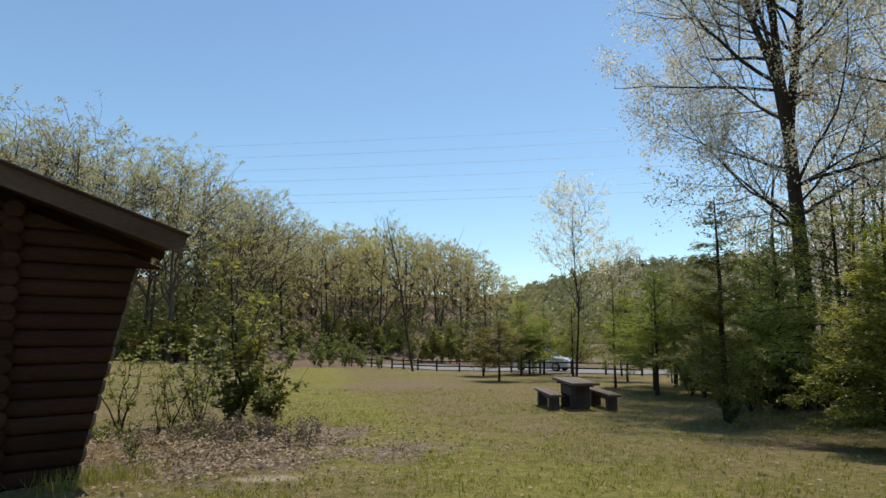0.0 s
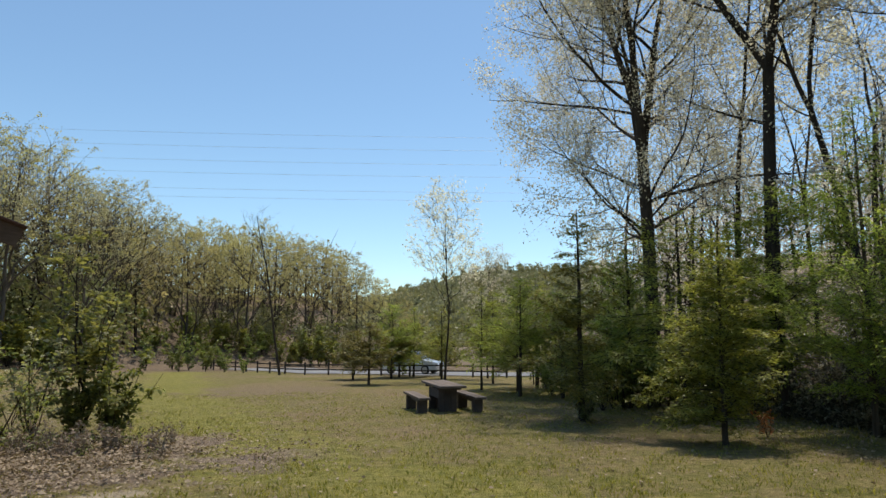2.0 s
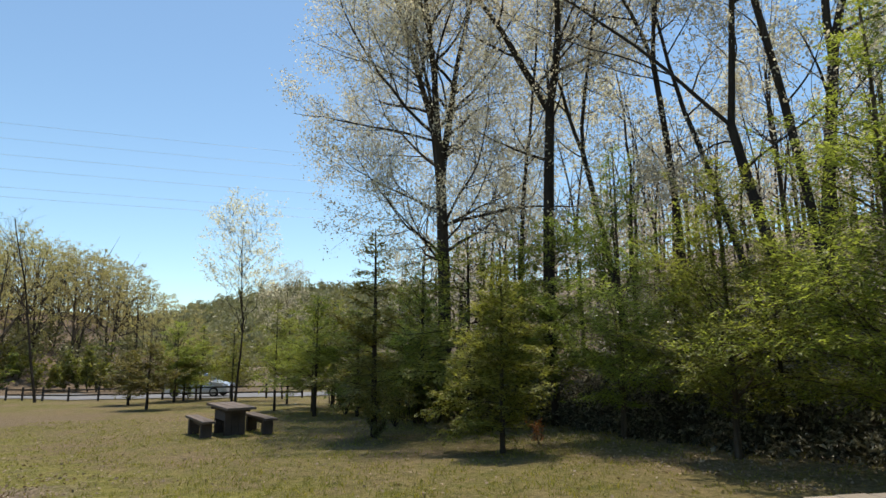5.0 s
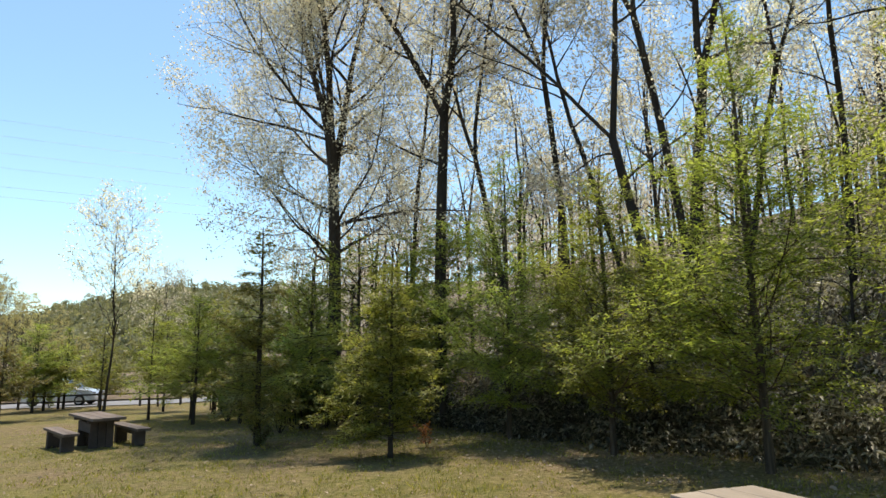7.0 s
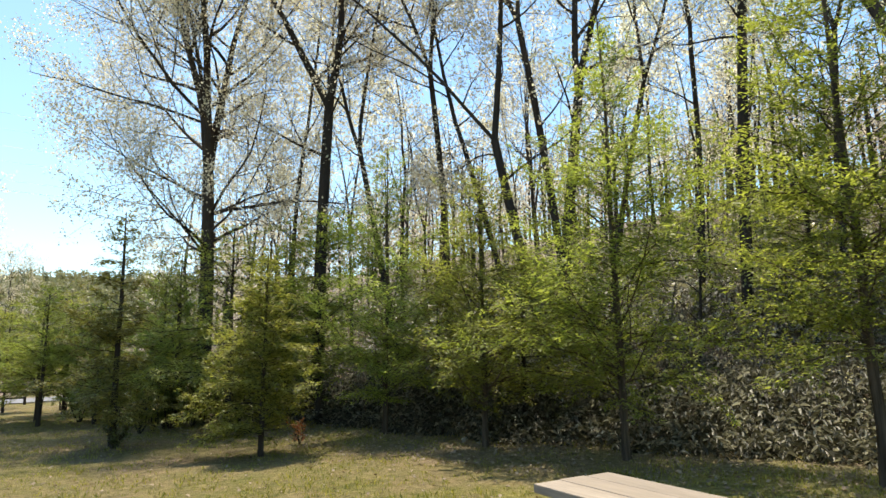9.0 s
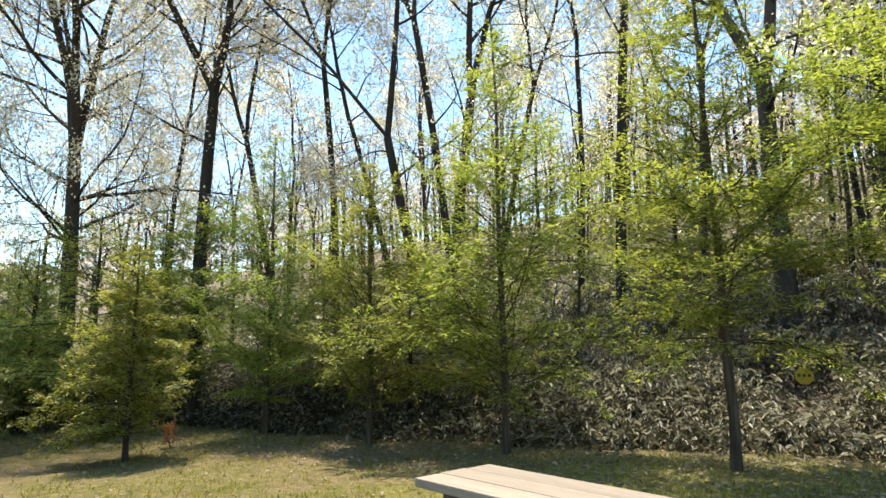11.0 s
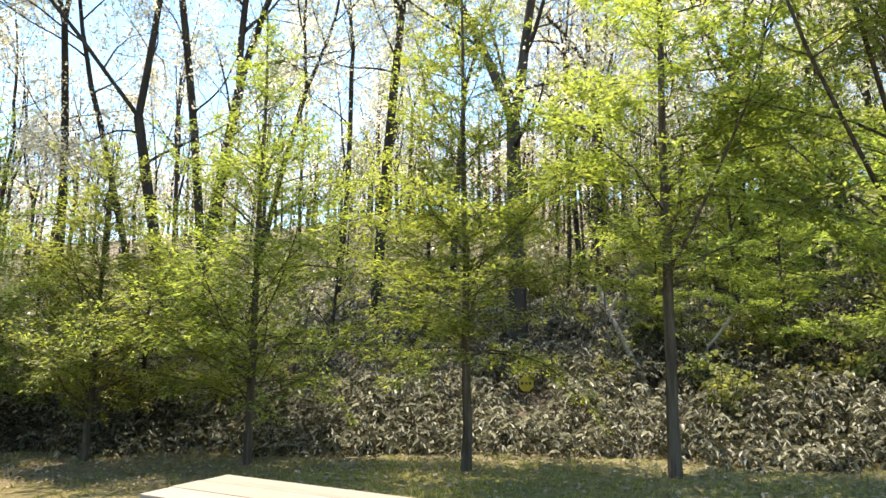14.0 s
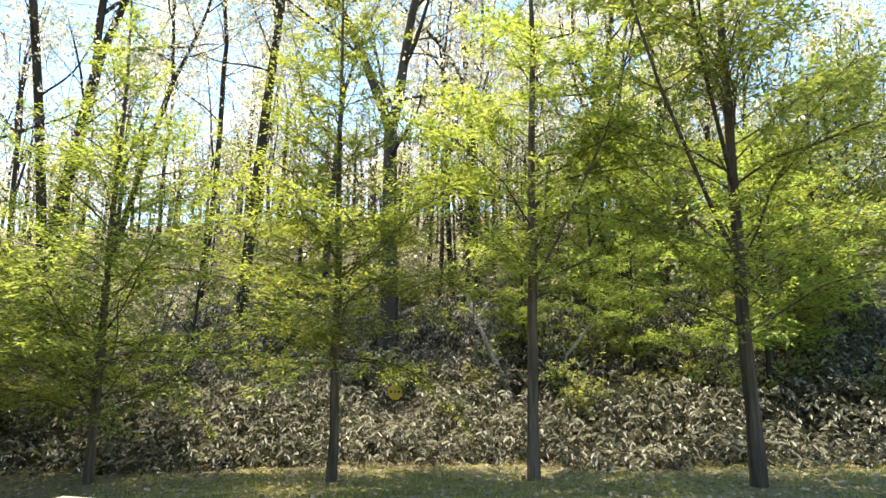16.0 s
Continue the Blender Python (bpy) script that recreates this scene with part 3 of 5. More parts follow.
def wood_tree(seed, height, r0, lean=(0, 0), fork=6.0, leaders=2, gap=0.3, aim=0.0, first=1.0, limbs=8, rise=0.7, reach=0.36, leaves=9000, leaf=0.085, haze=0.17, bow=0.02, low=3, low_reach=(0.45, 0.9), wood=None, foliage=None, split=False, fine=True):
    """A forest tree: a bowed trunk that forks into leaders, with limbs, branches and twigs carrying young leaves."""
    g = np.random.default_rng(seed)
    stem, rest, limb_q, tips = Quads(), Quads(), [], []
    cut = 1 if fine else 2

    def crooked(p, d, length, n, curve, lift, jitter, drift=0.0):
        turn, pts = g.normal(0, curve, 3), [p]
        for i in range(n):
            if i == n // 2:
                turn = g.normal(0, curve, 3)
            d = unit(d + turn + g.normal(0, jitter, 3) + (0, 0, lift) + drift)
            pts.append(pts[-1] + d * length / n)
        return np.array(pts)

    def spot(pts, s):
        k = min(int(s * (len(pts) - 1)), len(pts) - 2)
        return pts[k] + (pts[k + 1] - pts[k]) * (s * (len(pts) - 1) - k), unit(pts[k + 1] - pts[k])

    def side_of(axis):
        return unit(np.cross(axis, g.normal(0, 1, 3)))

    def limb(p, d, length, r):
        limb_q.append(Quads())
        line = crooked(p, d, length, 9 if fine else 5, 0.07, 0.045, 0.07)
        (limb_q[-1] if split else stem).tube(line, r * np.linspace(1, 0.16, len(line)), 6 if fine else 4)
        out = rest if split else stem
        for i in range(n_b := max(4, int(length * 1.7 / cut) + 3)):
            s = 0.2 + 0.8 * (i + g.random()) / n_b
            b0, ax = spot(line, min(s, 0.99))
            size = length * (0.52 - 0.3 * s) * g.uniform(0.7, 1.3) + 0.3
            b = crooked(b0, unit(side_of(ax) + ax * g.uniform(0.6, 1.2)), size, 5 if fine else 3, 0.1, 0.05, 0.1)
            rb = max(r * (1 - 0.84 * s) * 0.45, 0.008)
            out.tube(b, rb * np.linspace(1, 0.4, len(b)), 4 if fine else 3)
            for j in range(n_t := max(3, int(size * 2.6 / cut) + 2)):
                t0, ay = spot(b, min(0.25 + 0.75 * (j + g.random()) / n_t, 0.99))
                v = unit(side_of(ay) + ay * g.uniform(0.6, 1.1)) * (size * 0.3 + 0.22) * g.uniform(0.6, 1.2)
                m = t0 + v * 0.5 + g.normal(0, 0.03, 3)
                out.tube(np.array([t0, m, t0 + v]), np.array([max(rb * 0.4, 0.005), 0.0042, 0.003]) * cut ** 0.5, 3)
                tips.append((t0 + v, m))
            tips.append((b[-1], b[-2]))

    z = np.linspace(-0.3, fork, 9)
    way = g.uniform(0, 6.28)
    arc = bow * fork * np.sin(np.pi * np.clip(z / fork, 0, 1))
    trunk = np.stack([lean[0] * z + math.cos(way) * arc, lean[1] * z + math.sin(way) * arc, z], 1)
    rad = r0 * np.linspace(1.08, 0.78, 9)
    rad[0] *= 1.3
    stem.tube(trunk, rad, 10 if fine else 6)
    for k in range(low):
        p, ax = spot(trunk, g.uniform(0.6, 0.98))
        az = g.uniform(0, 6.28)
        limb(p, unit(np.array([math.cos(az), math.sin(az), 0.7 * rise])), height * reach * g.uniform(*low_reach), r0 * g.uniform(0.16, 0.3))
    for k in range(leaders):
        az = radians(aim) + k * math.tau / leaders
        away = gap * (first if k == 0 else g.uniform(0.6, 1.1)) if leaders > 1 else 0.04
        sweep = np.array([math.cos(az), math.sin(az), -0.3]) * (0.09 if away > 0.6 else 0.0)
        start = away * (0.6 if away > 0.6 else 1.0)
        d = unit(np.array([lean[0] + start * math.cos(az), lean[1] + start * math.sin(az), 1.0]))
        size = (height - fork) * (1.0 if k == 0 else g.uniform(0.8, 1.0))
        line = crooked(trunk[-1], d, size, 10 if fine else 6, 0.04, 0.02, 0.06, sweep)
        r1 = r0 * (0.76 if leaders == 1 else 0.66) * min(1.0, (0.35 / away) ** 0.6)
        lr = r1 * np.linspace(1, 0.1, len(line)) ** 0.85
        stem.tube(line, lr, 8 if fine else 5)
        for i in range(limbs):
            s = 0.06 + 0.9 * (i + g.random()) / limbs
            p, ax = spot(line, s)
            az2 = i * 2.4 + k + g.normal(0, 0.5)
            out = unit(np.array([math.cos(az2), math.sin(az2), 0]) + 0.5 * np.array([math.cos(az), math.sin(az), 0]) * (leaders > 1))
            limb(p, unit(out + ax * rise * g.uniform(0.6, 1.5)), height * reach * (1.08 - 0.8 * s) * g.uniform(0.65, 1.15), np.interp(s, np.linspace(0, 1, len(line)), lr) * g.uniform(0.4, 0.62))
        tips.append((line[-1], line[-2]))
    tips = np.array(tips)
    pick = tips[g.integers(0, len(tips), leaves)]
    pos = pick[:, 0] + (pick[:, 1] - pick[:, 0]) * g.random((leaves, 1)) ** 1.4 * 0.9 + g.normal(0, haze, (leaves, 3)) * (1, 1, 0.7)
    al = unit(g.normal(0, 1, (leaves, 3)) + (0, 0, -0.2))
    ac = unit(np.cross(al, g.normal(0, 1, (leaves, 3))))
    sz = leaf * g.uniform(0.6, 1.5, leaves)
    lv = Quads()
    lv.blades(pos, al, ac, sz, sz * 0.66, 0.12)
    bark = wood or M_BARK
    return [stem.mesh("trunk", bark, True), *([*[q.mesh("limb", bark, True) for q in limb_q], rest.mesh("twig_spray", M_TWIG)] if split else []), lv.mesh("crown", foliage or L_BUD)]


def feather_tree(seed, height, r0, base=1.4, width=1.9, branches=62, lift=0.5, droop=0.05, dens=1.0, leaflet=0.055, wood=None, foliage=None, taper=0.85, lean=(0, 0), fork=0, fill=4.2, split=False):
    """A young conifer with flat sprays of soft leaflets on slender rising branches."""
    g = np.random.default_rng(seed)
    stem, lv, rest, bough = Quads(), Quads(), Quads(), []
    n = 14
    t = np.linspace(0, 1, n)
    bend = np.cumsum(g.normal(0, 0.005, (n, 2)), 0) * height * 0.3
    trunk = np.stack([lean[0] * t * height + bend[:, 0], lean[1] * t * height + bend[:, 1], t * height - 0.15 * (t == 0)], 1)
    rad = r0 * (1 - t) ** 0.85 + 0.008
    rad[0] *= 1.2
    stem.tube(trunk, rad, 10)
    leaders = [(trunk, rad)]
    for k in range(fork):
        s = 0.26 + 0.1 * k
        p0 = np.array([np.interp(s, t, trunk[:, i]) for i in range(3)])
        az = g.uniform(0, 6.28) if fork > 1 else 0.4
        u = np.linspace(0, 1, 9)
        out = height * 0.22 * (1 - (1 - u) ** 2)
        pts = p0 + np.stack([np.cos(az) * out, np.sin(az) * out, u * height * 0.55], 1) + np.cumsum(g.normal(0, 0.02, (9, 3)), 0)
        rr = r0 * 0.34 * (1 - 0.85 * u)
        stem.tube(pts, rr, 6)
        leaders.append((pts, rr))
    for i in range(branches):
        f = ((i + g.random()) / branches) ** 1.2
        lead, lrad = leaders[0] if g.random() < 0.75 or len(leaders) == 1 else leaders[g.integers(1, len(leaders))]
        tt = np.linspace(0, 1, len(lead))
        h0 = max(base / height, 0.0) if lead is trunk else 0.35
        s = h0 + (0.985 - h0) * f
        p = np.array([np.interp(s, tt, lead[:, k]) for k in range(3)])
        az = i * 2.399 + g.normal(0, 0.8)
        length = max(width * ((1 - f) ** taper) * min(1.0, 0.75 + 2.0 * f) * g.uniform(0.3, 1.3), 0.16)
        if lead is not trunk:
            length *= 0.6
        m = 6
        d = unit(np.array([math.cos(az), math.sin(az), lift * g.uniform(0.5, 1.4) + 0.35 * f]))
        pts = [p]
        for k in range(m):
            d = unit(d + g.normal(0, 0.17, 3) + (0, 0, -droop))
            pts.append(pts[-1] + d * length / m)
        pts = np.array(pts)
        u = np.linspace(0, 1, m + 1)
        bough.append(Quads())
        w = bough[-1] if split else stem
        w.tube(pts, np.maximum(min(0.004 + 0.0045 * length, np.interp(s, tt, lrad) * 0.6) * (1 - 0.8 * u), 0.0025), 4)
        count = max(int(length * 8 * dens * g.uniform(0.65, 1.35)), 3)
        for j in range(count):
            sj = 0.16 + 0.84 * (j + g.random()) / count
            q = np.array([np.interp(sj, u, pts[:, k]) for k in range(3)])
            ax = unit(np.array([np.interp(min(sj + 0.05, 1), u, pts[:, k]) for k in range(3)]) - np.array([np.interp(sj - 0.08, u, pts[:, k]) for k in range(3)]))
            side = unit(np.cross(ax, (0, 0, 1.0))) * (1 if j % 2 else -1)
            dr = unit(side * g.uniform(0.6, 1.1) + ax * g.uniform(0.5, 1.0) + np.array([0, 0, g.normal(0.0, 0.32)]))
            sl = 0.10 + 0.42 * length * (1 - 0.6 * sj) * g.uniform(0.35, 1.0)
            if sl > 0.2:
                (rest if split else stem).tube(np.array([q, q + dr * sl]), np.array([0.004, 0.002]), 3)
            k = max(int(sl / leaflet * fill), 5)
            pos = q + dr * sl * g.random((k, 1)) + g.normal(0, 0.012 + 0.05 * sl, (k, 3))
            hor = unit(np.cross(dr, (0, 0, 1.0)))
            sg = np.where(np.arange(k) % 2, 1.0, -1.0)[:, None]
            al = unit(hor * sg * g.uniform(0.5, 1.0, (k, 1)) + dr * 0.7 + g.normal(0, 0.22, (k, 3)) + (0, 0, -0.18))
            nrm = unit(np.array([0, 0, 1.0]) + g.normal(0, 0.35, (k, 3)))
            lv.blades(pos, al, unit(np.cross(al, nrm)), leaflet * g.uniform(0.7, 1.5, k), leaflet * 0.42, 0.1)
    return [stem.mesh("trunk", wood or M_BARK_RED, True), *([*[q.mesh("branch", wood or M_BARK_RED, True) for q in bough], rest.mesh("twig_spray", wood or M_BARK_RED)] if split else []), lv.mesh("crown", foliage or L_FEATHER)]


def shrub(seed, height, stems=6, spread=0.5, leaves=900, leaf=0.09, wood=None, foliage=None, low=0.15, flat=0.6):
    """Several stems from one stool with side twigs and separate leaves."""
    g = np.random.default_rng(seed)
    w, pts_all = Quads(), []
    for i in range(stems):
        az = i * 2.4 + g.normal(0, 0.5)
        h = height * g.uniform(0.55, 1.0)
        u = np.linspace(0, 1, 7)
        out = spread * h * g.uniform(0.3, 1.0)
        pts = np.stack([np.cos(az) * out * u ** 1.3, np.sin(az) * out * u ** 1.3, h * u - 0.05], 1) + np.cumsum(g.normal(0, 0.025 * h, (7, 3)), 0) * (u[:, None] > 0)
        r = 0.006 + 0.007 * h
        w.tube(pts, r * (1 - 0.75 * u), 5)
        for j in range(int(5 + 4 * h)):
            s = low + (1 - low) * g.random()
            p = np.array([np.interp(s, u, pts[:, k]) for k in range(3)])
            d = unit(np.array([*g.normal(0, 1, 2), g.uniform(0.1, 0.9)]))
            L = h * g.uniform(0.12, 0.32) * (1.15 - 0.6 * s)
            tw = np.array([p, p + d * L * 0.5 + g.normal(0, 0.02, 3), p + d * L + (0, 0, 0.03)])
            w.tube(tw, np.array([0.005, 0.004, 0.002]), 3)
            pts_all.append(p + d * L * g.uniform(0.2, 1.0, (6, 1)))
    tw = np.concatenate(pts_all)
    pos = tw[g.integers(0, len(tw), leaves)] + g.normal(0, 0.03, (leaves, 3))
    al = unit(np.concatenate([g.normal(0, 1, (leaves, 2)), g.normal(-0.1, 0.4, (leaves, 1))], 1))
    nrm = unit(np.array([0, 0, flat]) + g.normal(0, 0.45, (leaves, 3)))
    lv = Quads()
    sz = leaf * g.uniform(0.6, 1.4, leaves)
    if leaves:
        lv.blades(pos, al, unit(np.cross(al, nrm)), sz, sz * 0.55, 0.15)
    return w.mesh("stem", wood or M_BARK, True), (lv.mesh("foliage", foliage or L_SHRUB) if leaves else None)


def plant(name, meshes, x, y, label, category, group="", turn=0.0, size=1.0, sink=0.0, tip=(0, 0)):
    m = pose(x, y, float(gz(x, y)) - sink, tip[0], tip[1], turn) @ Matrix.Diagonal((size, size, size, 1))
    ob = thing(name, label, category, group, m)
    for me in meshes:
        if me is not None:
            kid = hang(me.name.split(".")[0], me, ob)
            if me.name.startswith("twig_spray"):
                tagged(kid, kind="stuff")
    return ob


# row of young feathery conifers along the bank
ROW = "row of young conifers"
plant("young_conifer", feather_tree(11, 6.4, 0.05, 0.6, 2.5, 100, 0.6, split=True, leaflet=0.064, fill=5.6, taper=0.7), 10.2, 10.1, "slender young conifer with fresh green feathery foliage", "tree", ROW)
plant("young_conifer", feather_tree(12, 5.2, 0.05, 0.6, 2.6, 96, 0.65, split=True, leaflet=0.064, fill=5.6, taper=0.65), 9.8, 7.1, "low young conifer with spreading yellow-green sprays", "tree", ROW, 40)
plant("young_conifer", feather_tree(13, 7.2, 0.056, 0.8, 2.7, 116, 0.5, split=True, leaflet=0.064, fill=5.6, taper=0.75, lean=(0.0, 0.014)), 9.45, 4.3, "tall young conifer with fresh yellow-green feathery sprays", "tree", ROW)
plant("young_conifer", feather_tree(14, 7.6, 0.058, 1.4, 2.5, 100, 0.5, split=True, leaflet=0.064, fill=5.6, taper=0.7, lean=(0.0, 0.012)), 9.0, 1.03, "young conifer with a bare straight trunk and airy green crown", "tree", ROW)
plant("young_conifer", feather_tree(15, 9.4, 0.072, 2.2, 2.7, 104, 0.6, split=True, leaflet=0.068, fill=6.5, taper=0.55, fork=1), 8.85, -1.63, "grey-barked young conifer with bright green crown above a bare trunk", "tree", ROW, 200)
plant("young_conifer", feather_tree(16, 10, 0.085, 1.7, 3.2, 90, 0.65, split=True, dens=0.8, leaflet=0.072, fill=5, taper=0.42, fork=3), 7.95, -4.1, "stout conifer with rising side leaders and bright leaves", "tree", ROW, 90)
plant("fir_tree", feather_tree(21, 4.95, 0.07, 0.5, 1.4, 92, 0.1, 0.03, 1.5, 0.075, M_BARK, L_FIR, 0.55, fill=6.5, split=True), 6.12, 13.9, "dark green fir with a bushy foot and thin top", "tree")
plant("young_fir", feather_tree(22, 3.6, 0.045, 0.35, 1.35, 120, 0.35, 0.05, 1.6, 0.062, M_BARK, L_FEATHER_MID, 0.6, fill=6, split=True), 7.05, 10.05, "small bushy conifer with olive green needles", "tree")

# young conifers and saplings round the picnic place
NEAR = "young trees by the road"
mesh_f4 = feather_tree(34, 4.4, 0.06, 0.7, 2.1, 64, 0.5, 0.05, 1.0, 0.13, M_BARK, L_FEATHER, fill=5)
mesh_f1 = feather_tree(31, 5.0, 0.07, 1.0, 2.4, 66, 0.5, 0.05, 1.0, 0.09, M_BARK, L_FEATHER, 0.55, fill=5.5)
mesh_f2 = feather_tree(32, 4.4, 0.06, 0.7, 2.3, 58, 0.4, 0.05, 0.9, 0.09, M_BARK, L_FEATHER_MID, 0.5, fill=4.5)
mesh_f3 = feather_tree(33, 5.6, 0.06, 1.6, 2.0, 62, 0.6, 0.05, 1.0, 0.09, M_BARK, L_FEATHER, 0.5, fill=5.5)
for k, (x, y, me, size, turn) in enumerate(((7.3, 21.9, mesh_f1, 0.85, 10), (6.95, 25.9, mesh_f3, 0.76, 70), (8.8, 30.6, mesh_f3, 0.82, 160), (9.3, 17.6, mesh_f2, 1.1, 40), (10.6, 21.0, mesh_f1, 0.95, 200),
                                             (8.9, 14.2, mesh_f2, 1.15, 300), (11.2, 13.6, mesh_f1, 1.15, 120), (9.9, 18.6, mesh_f1, 0.8, 140), (8.3, 20.4, mesh_f1, 0.72, 250), (7.9, 24.0, mesh_f1, 0.8, 95), (6.3, 40.0, mesh_f4, 1.0, 20), (4.7, 38.4, mesh_f1, 0.9, 20), (7.3, 36.0, mesh_f2, 0.95, 250), (9.6, 26.5, mesh_f2, 1.05, 100), (12.5, 16.8, mesh_f3, 1.1, 15), (11.9, 7.6, mesh_f2, 0.8, 77), (12.8, 10.8, mesh_f2, 0.9, 187), (21.5, 3.6, mesh_f1, 1.1, 20), (20.4, -4.6, mesh_f2, 1.2, 99), (12.4, -7.0, mesh_f1, 1.1, 180))):
    plant("young_conifer", me, x, y, "young conifer in spring green beside the picnic place", "tree", NEAR, turn, size)
mesh_p = feather_tree(35, 2.9, 0.06, 0.8, 1.6, 80, 0.05, 0.0, 1.3, 0.11, M_BARK, L_FIR, 0.45, fill=4)
for x, y, size, turn in ((2.72, 31.0, 1.0, 0), (2.3, 36.4, 0.95, 130), (5.35, 39.6, 1.05, 60)):
    plant("small_pine", mesh_p, x, y, "small dark pine with a flat layered crown", "tree", "small dark pines", turn, size)
mesh_s = fan_tree(41, 11.2, 0.07, (0.0, 0.0), 0.3, 0.2, 0.4, 190, 11, 5200, 0.085, 0.4, 1.5, 0.05, sprigs=1, hollow=0.2)
plant("slender_tree", mesh_s, 7.1, 34.2, "slender tree with sparse silvery young leaves", "tree", "", 30)
plant("slender_tree", mesh_s, 10.2, 36.5, "thin young tree with pale opening leaves", "tree", "", 140, 0.72)
mesh_bare = broadleaf(43, 12.2, 0.085, (-0.16, 0.0), 0.45, 9, 0.14, 3, 60, 0.08, 1.2, 0.05)
plant("bare_sapling", mesh_bare, -2.1, 45.2, "tall bare leaning sapling near the fence", "tree", "", 0)

# spreading tree at the corner of the wood, and the tall trunks behind the row
plant("spreading_oak", wood_tree(53, 19.5, 0.26, (-0.01, 0.005), 8.6, 3, 0.17, 140, 0.8, 13, 0.6, 0.39, 98000, 0.076, 0.19, 0.01, 11, (0.6, 0.88), split=True), 12.0, 21.0, "tall spreading oak with silvery young leaves at the wood's edge", "tree")
TALL = "tall trees of the wood"
DARK = "tall dark-trunked tree with pale young leaves on the bank"
LEANING = "tall dark tree leaning out of the wooded bank"
# x, y, height, trunk radius, lean, height of the fork, leaders, gap, heading of the first leader, how far it spreads, label
for k, (x, y, h, r, lean, fork, n, gap, aim, first, label) in enumerate((
        (13.4, 16.4, 19, 0.21, (0.018, -0.015), 10.6, 3, 0.32, 130, 1.1, "thick dark tree with a high spreading fork"),
        (14.5, 19.3, 17, 0.10, (0.009, -0.007), 8.0, 1, 0.2, 0, 1.0, DARK),
        (16.1, 15.3, 18, 0.11, (-0.134, 0.124), 8.5, 2, 0.2, 300, 1.0, LEANING),
        (17.2, 14.0, 19, 0.12, (-0.036, 0.043), 11.0, 2, 0.22, 120, 1.0, DARK),
        (17.1, 10.9, 16, 0.10, (-0.157, 0.205), 7.5, 1, 0.2, 0, 1.0, LEANING),
        (15.8, 9.1, 19, 0.15, (-0.123, 0.184), 7.4, 2, 0.25, 127, 3.2, "dark leaning tree with one long sweeping limb"),
        (17.8, 9.6, 19, 0.13, (-0.064, 0.106), 11.5, 2, 0.25, 126, 1.0, LEANING),
        (16.7, 9.5, 19, 0.175, (0.052, -0.101), 8.8, 2, 0.25, 130, 1.0, "thick dark tree forking high above the conifers"),
        (19.3, 9.1, 18, 0.10, (0.066, -0.173), 9.0, 2, 0.3, 300, 1.0, LEANING),
        (18.8, 4.8, 19, 0.16, (0.013, -0.059), 10.5, 2, 0.22, 110, 1.0, DARK),
        (20.6, 6.6, 18, 0.10, (0.01, -0.03), 9.5, 1, 0.2, 0, 1.0, DARK),
        (19.8, 2.6, 17, 0.095, (0.02, -0.05), 8.5, 2, 0.25, 80, 1.0, DARK),
        (21.0, -2.4, 18, 0.11, (0.0, 0.03), 8.0, 2, 0.3, 90, 1.0, DARK),
        (19.6, -6.2, 18, 0.13, (-0.01, 0.02), 7.5, 2, 0.3, 40, 1.0, DARK),
        (21.5, -11.0, 18, 0.14, (0.0, 0.04), 7.0, 2, 0.3, 60, 1.0, DARK))):
    plant("forest_tree", wood_tree(160 + k, h, r, lean, fork - 0.6, n, gap, aim, first, 9 if n < 3 else 7, 0.75, 0.27, 8000, 0.085, 0.16, 0.015, 2, split=True), x, y, label, "tree", TALL)
plant("forked_tree", wood_tree(171, 17, 0.22, (-0.001, 0.02), 6.2, 2, 0.26, 80, 1.0, 8, 0.8, 0.28, 9000, 0.09, 0.17, 0.008, 1, split=True), 16.2, 0.42, "thick forked forest tree standing in bamboo grass", "tree", TALL)
slim = [wood_tree(66 + k, h, r, ln, fk, n, 0.28, 90 * k, 1.0, 6, 0.8, 0.24, 1700, 0.14, 0.22, 0.02, 2, fine=False) for k, (h, r, ln, fk, n) in enumerate((
    (17, 0.11, (0.05, 0.0), 6.5, 2), (16, 0.09, (0.02, 0.03), 8.0, 1), (18, 0.12, (-0.03, 0.04), 7.5, 2), (17, 0.10, (0.0, -0.04), 9.0, 2)))]
mesh_s2 = broadleaf(72, 9.0, 0.07, (0.02, 0.03), 0.25, 12, 0.28, 3, 1700, 0.12, 0.6, 0.07, None, L_SHRUB, (0, 5, 3, 2), fine=False, haze=0.2)
rng = np.random.default_rng(5)
n_placed = 0
while n_placed < 46:
    a, d = radians(rng.uniform(27, 128)), rng.uniform(21, 52)
    x, y = d * math.sin(a), d * math.cos(a)
    if x < edge_x(y) + 4.5:
        continue
    plant("forest_tree", slim[int(rng.integers(0, 4))], x, y, "slim forest tree with pale leaves on the slope", "tree", TALL, rng.uniform(0, 360), rng.uniform(0.7, 1.1))
    n_placed += 1
for k in range(9):
    a, d = radians(rng.uniform(40, 128)), rng.uniform(16, 24)
    x, y = d * math.sin(a), d * math.cos(a)
    if x < edge_x(y) + 1.8:
        continue
    plant("understorey_tree", mesh_s2, x, y, "thin understorey tree with fresh olive leaves", "tree", "understorey trees", rng.uniform(0, 360), rng.uniform(0.5, 1.0))

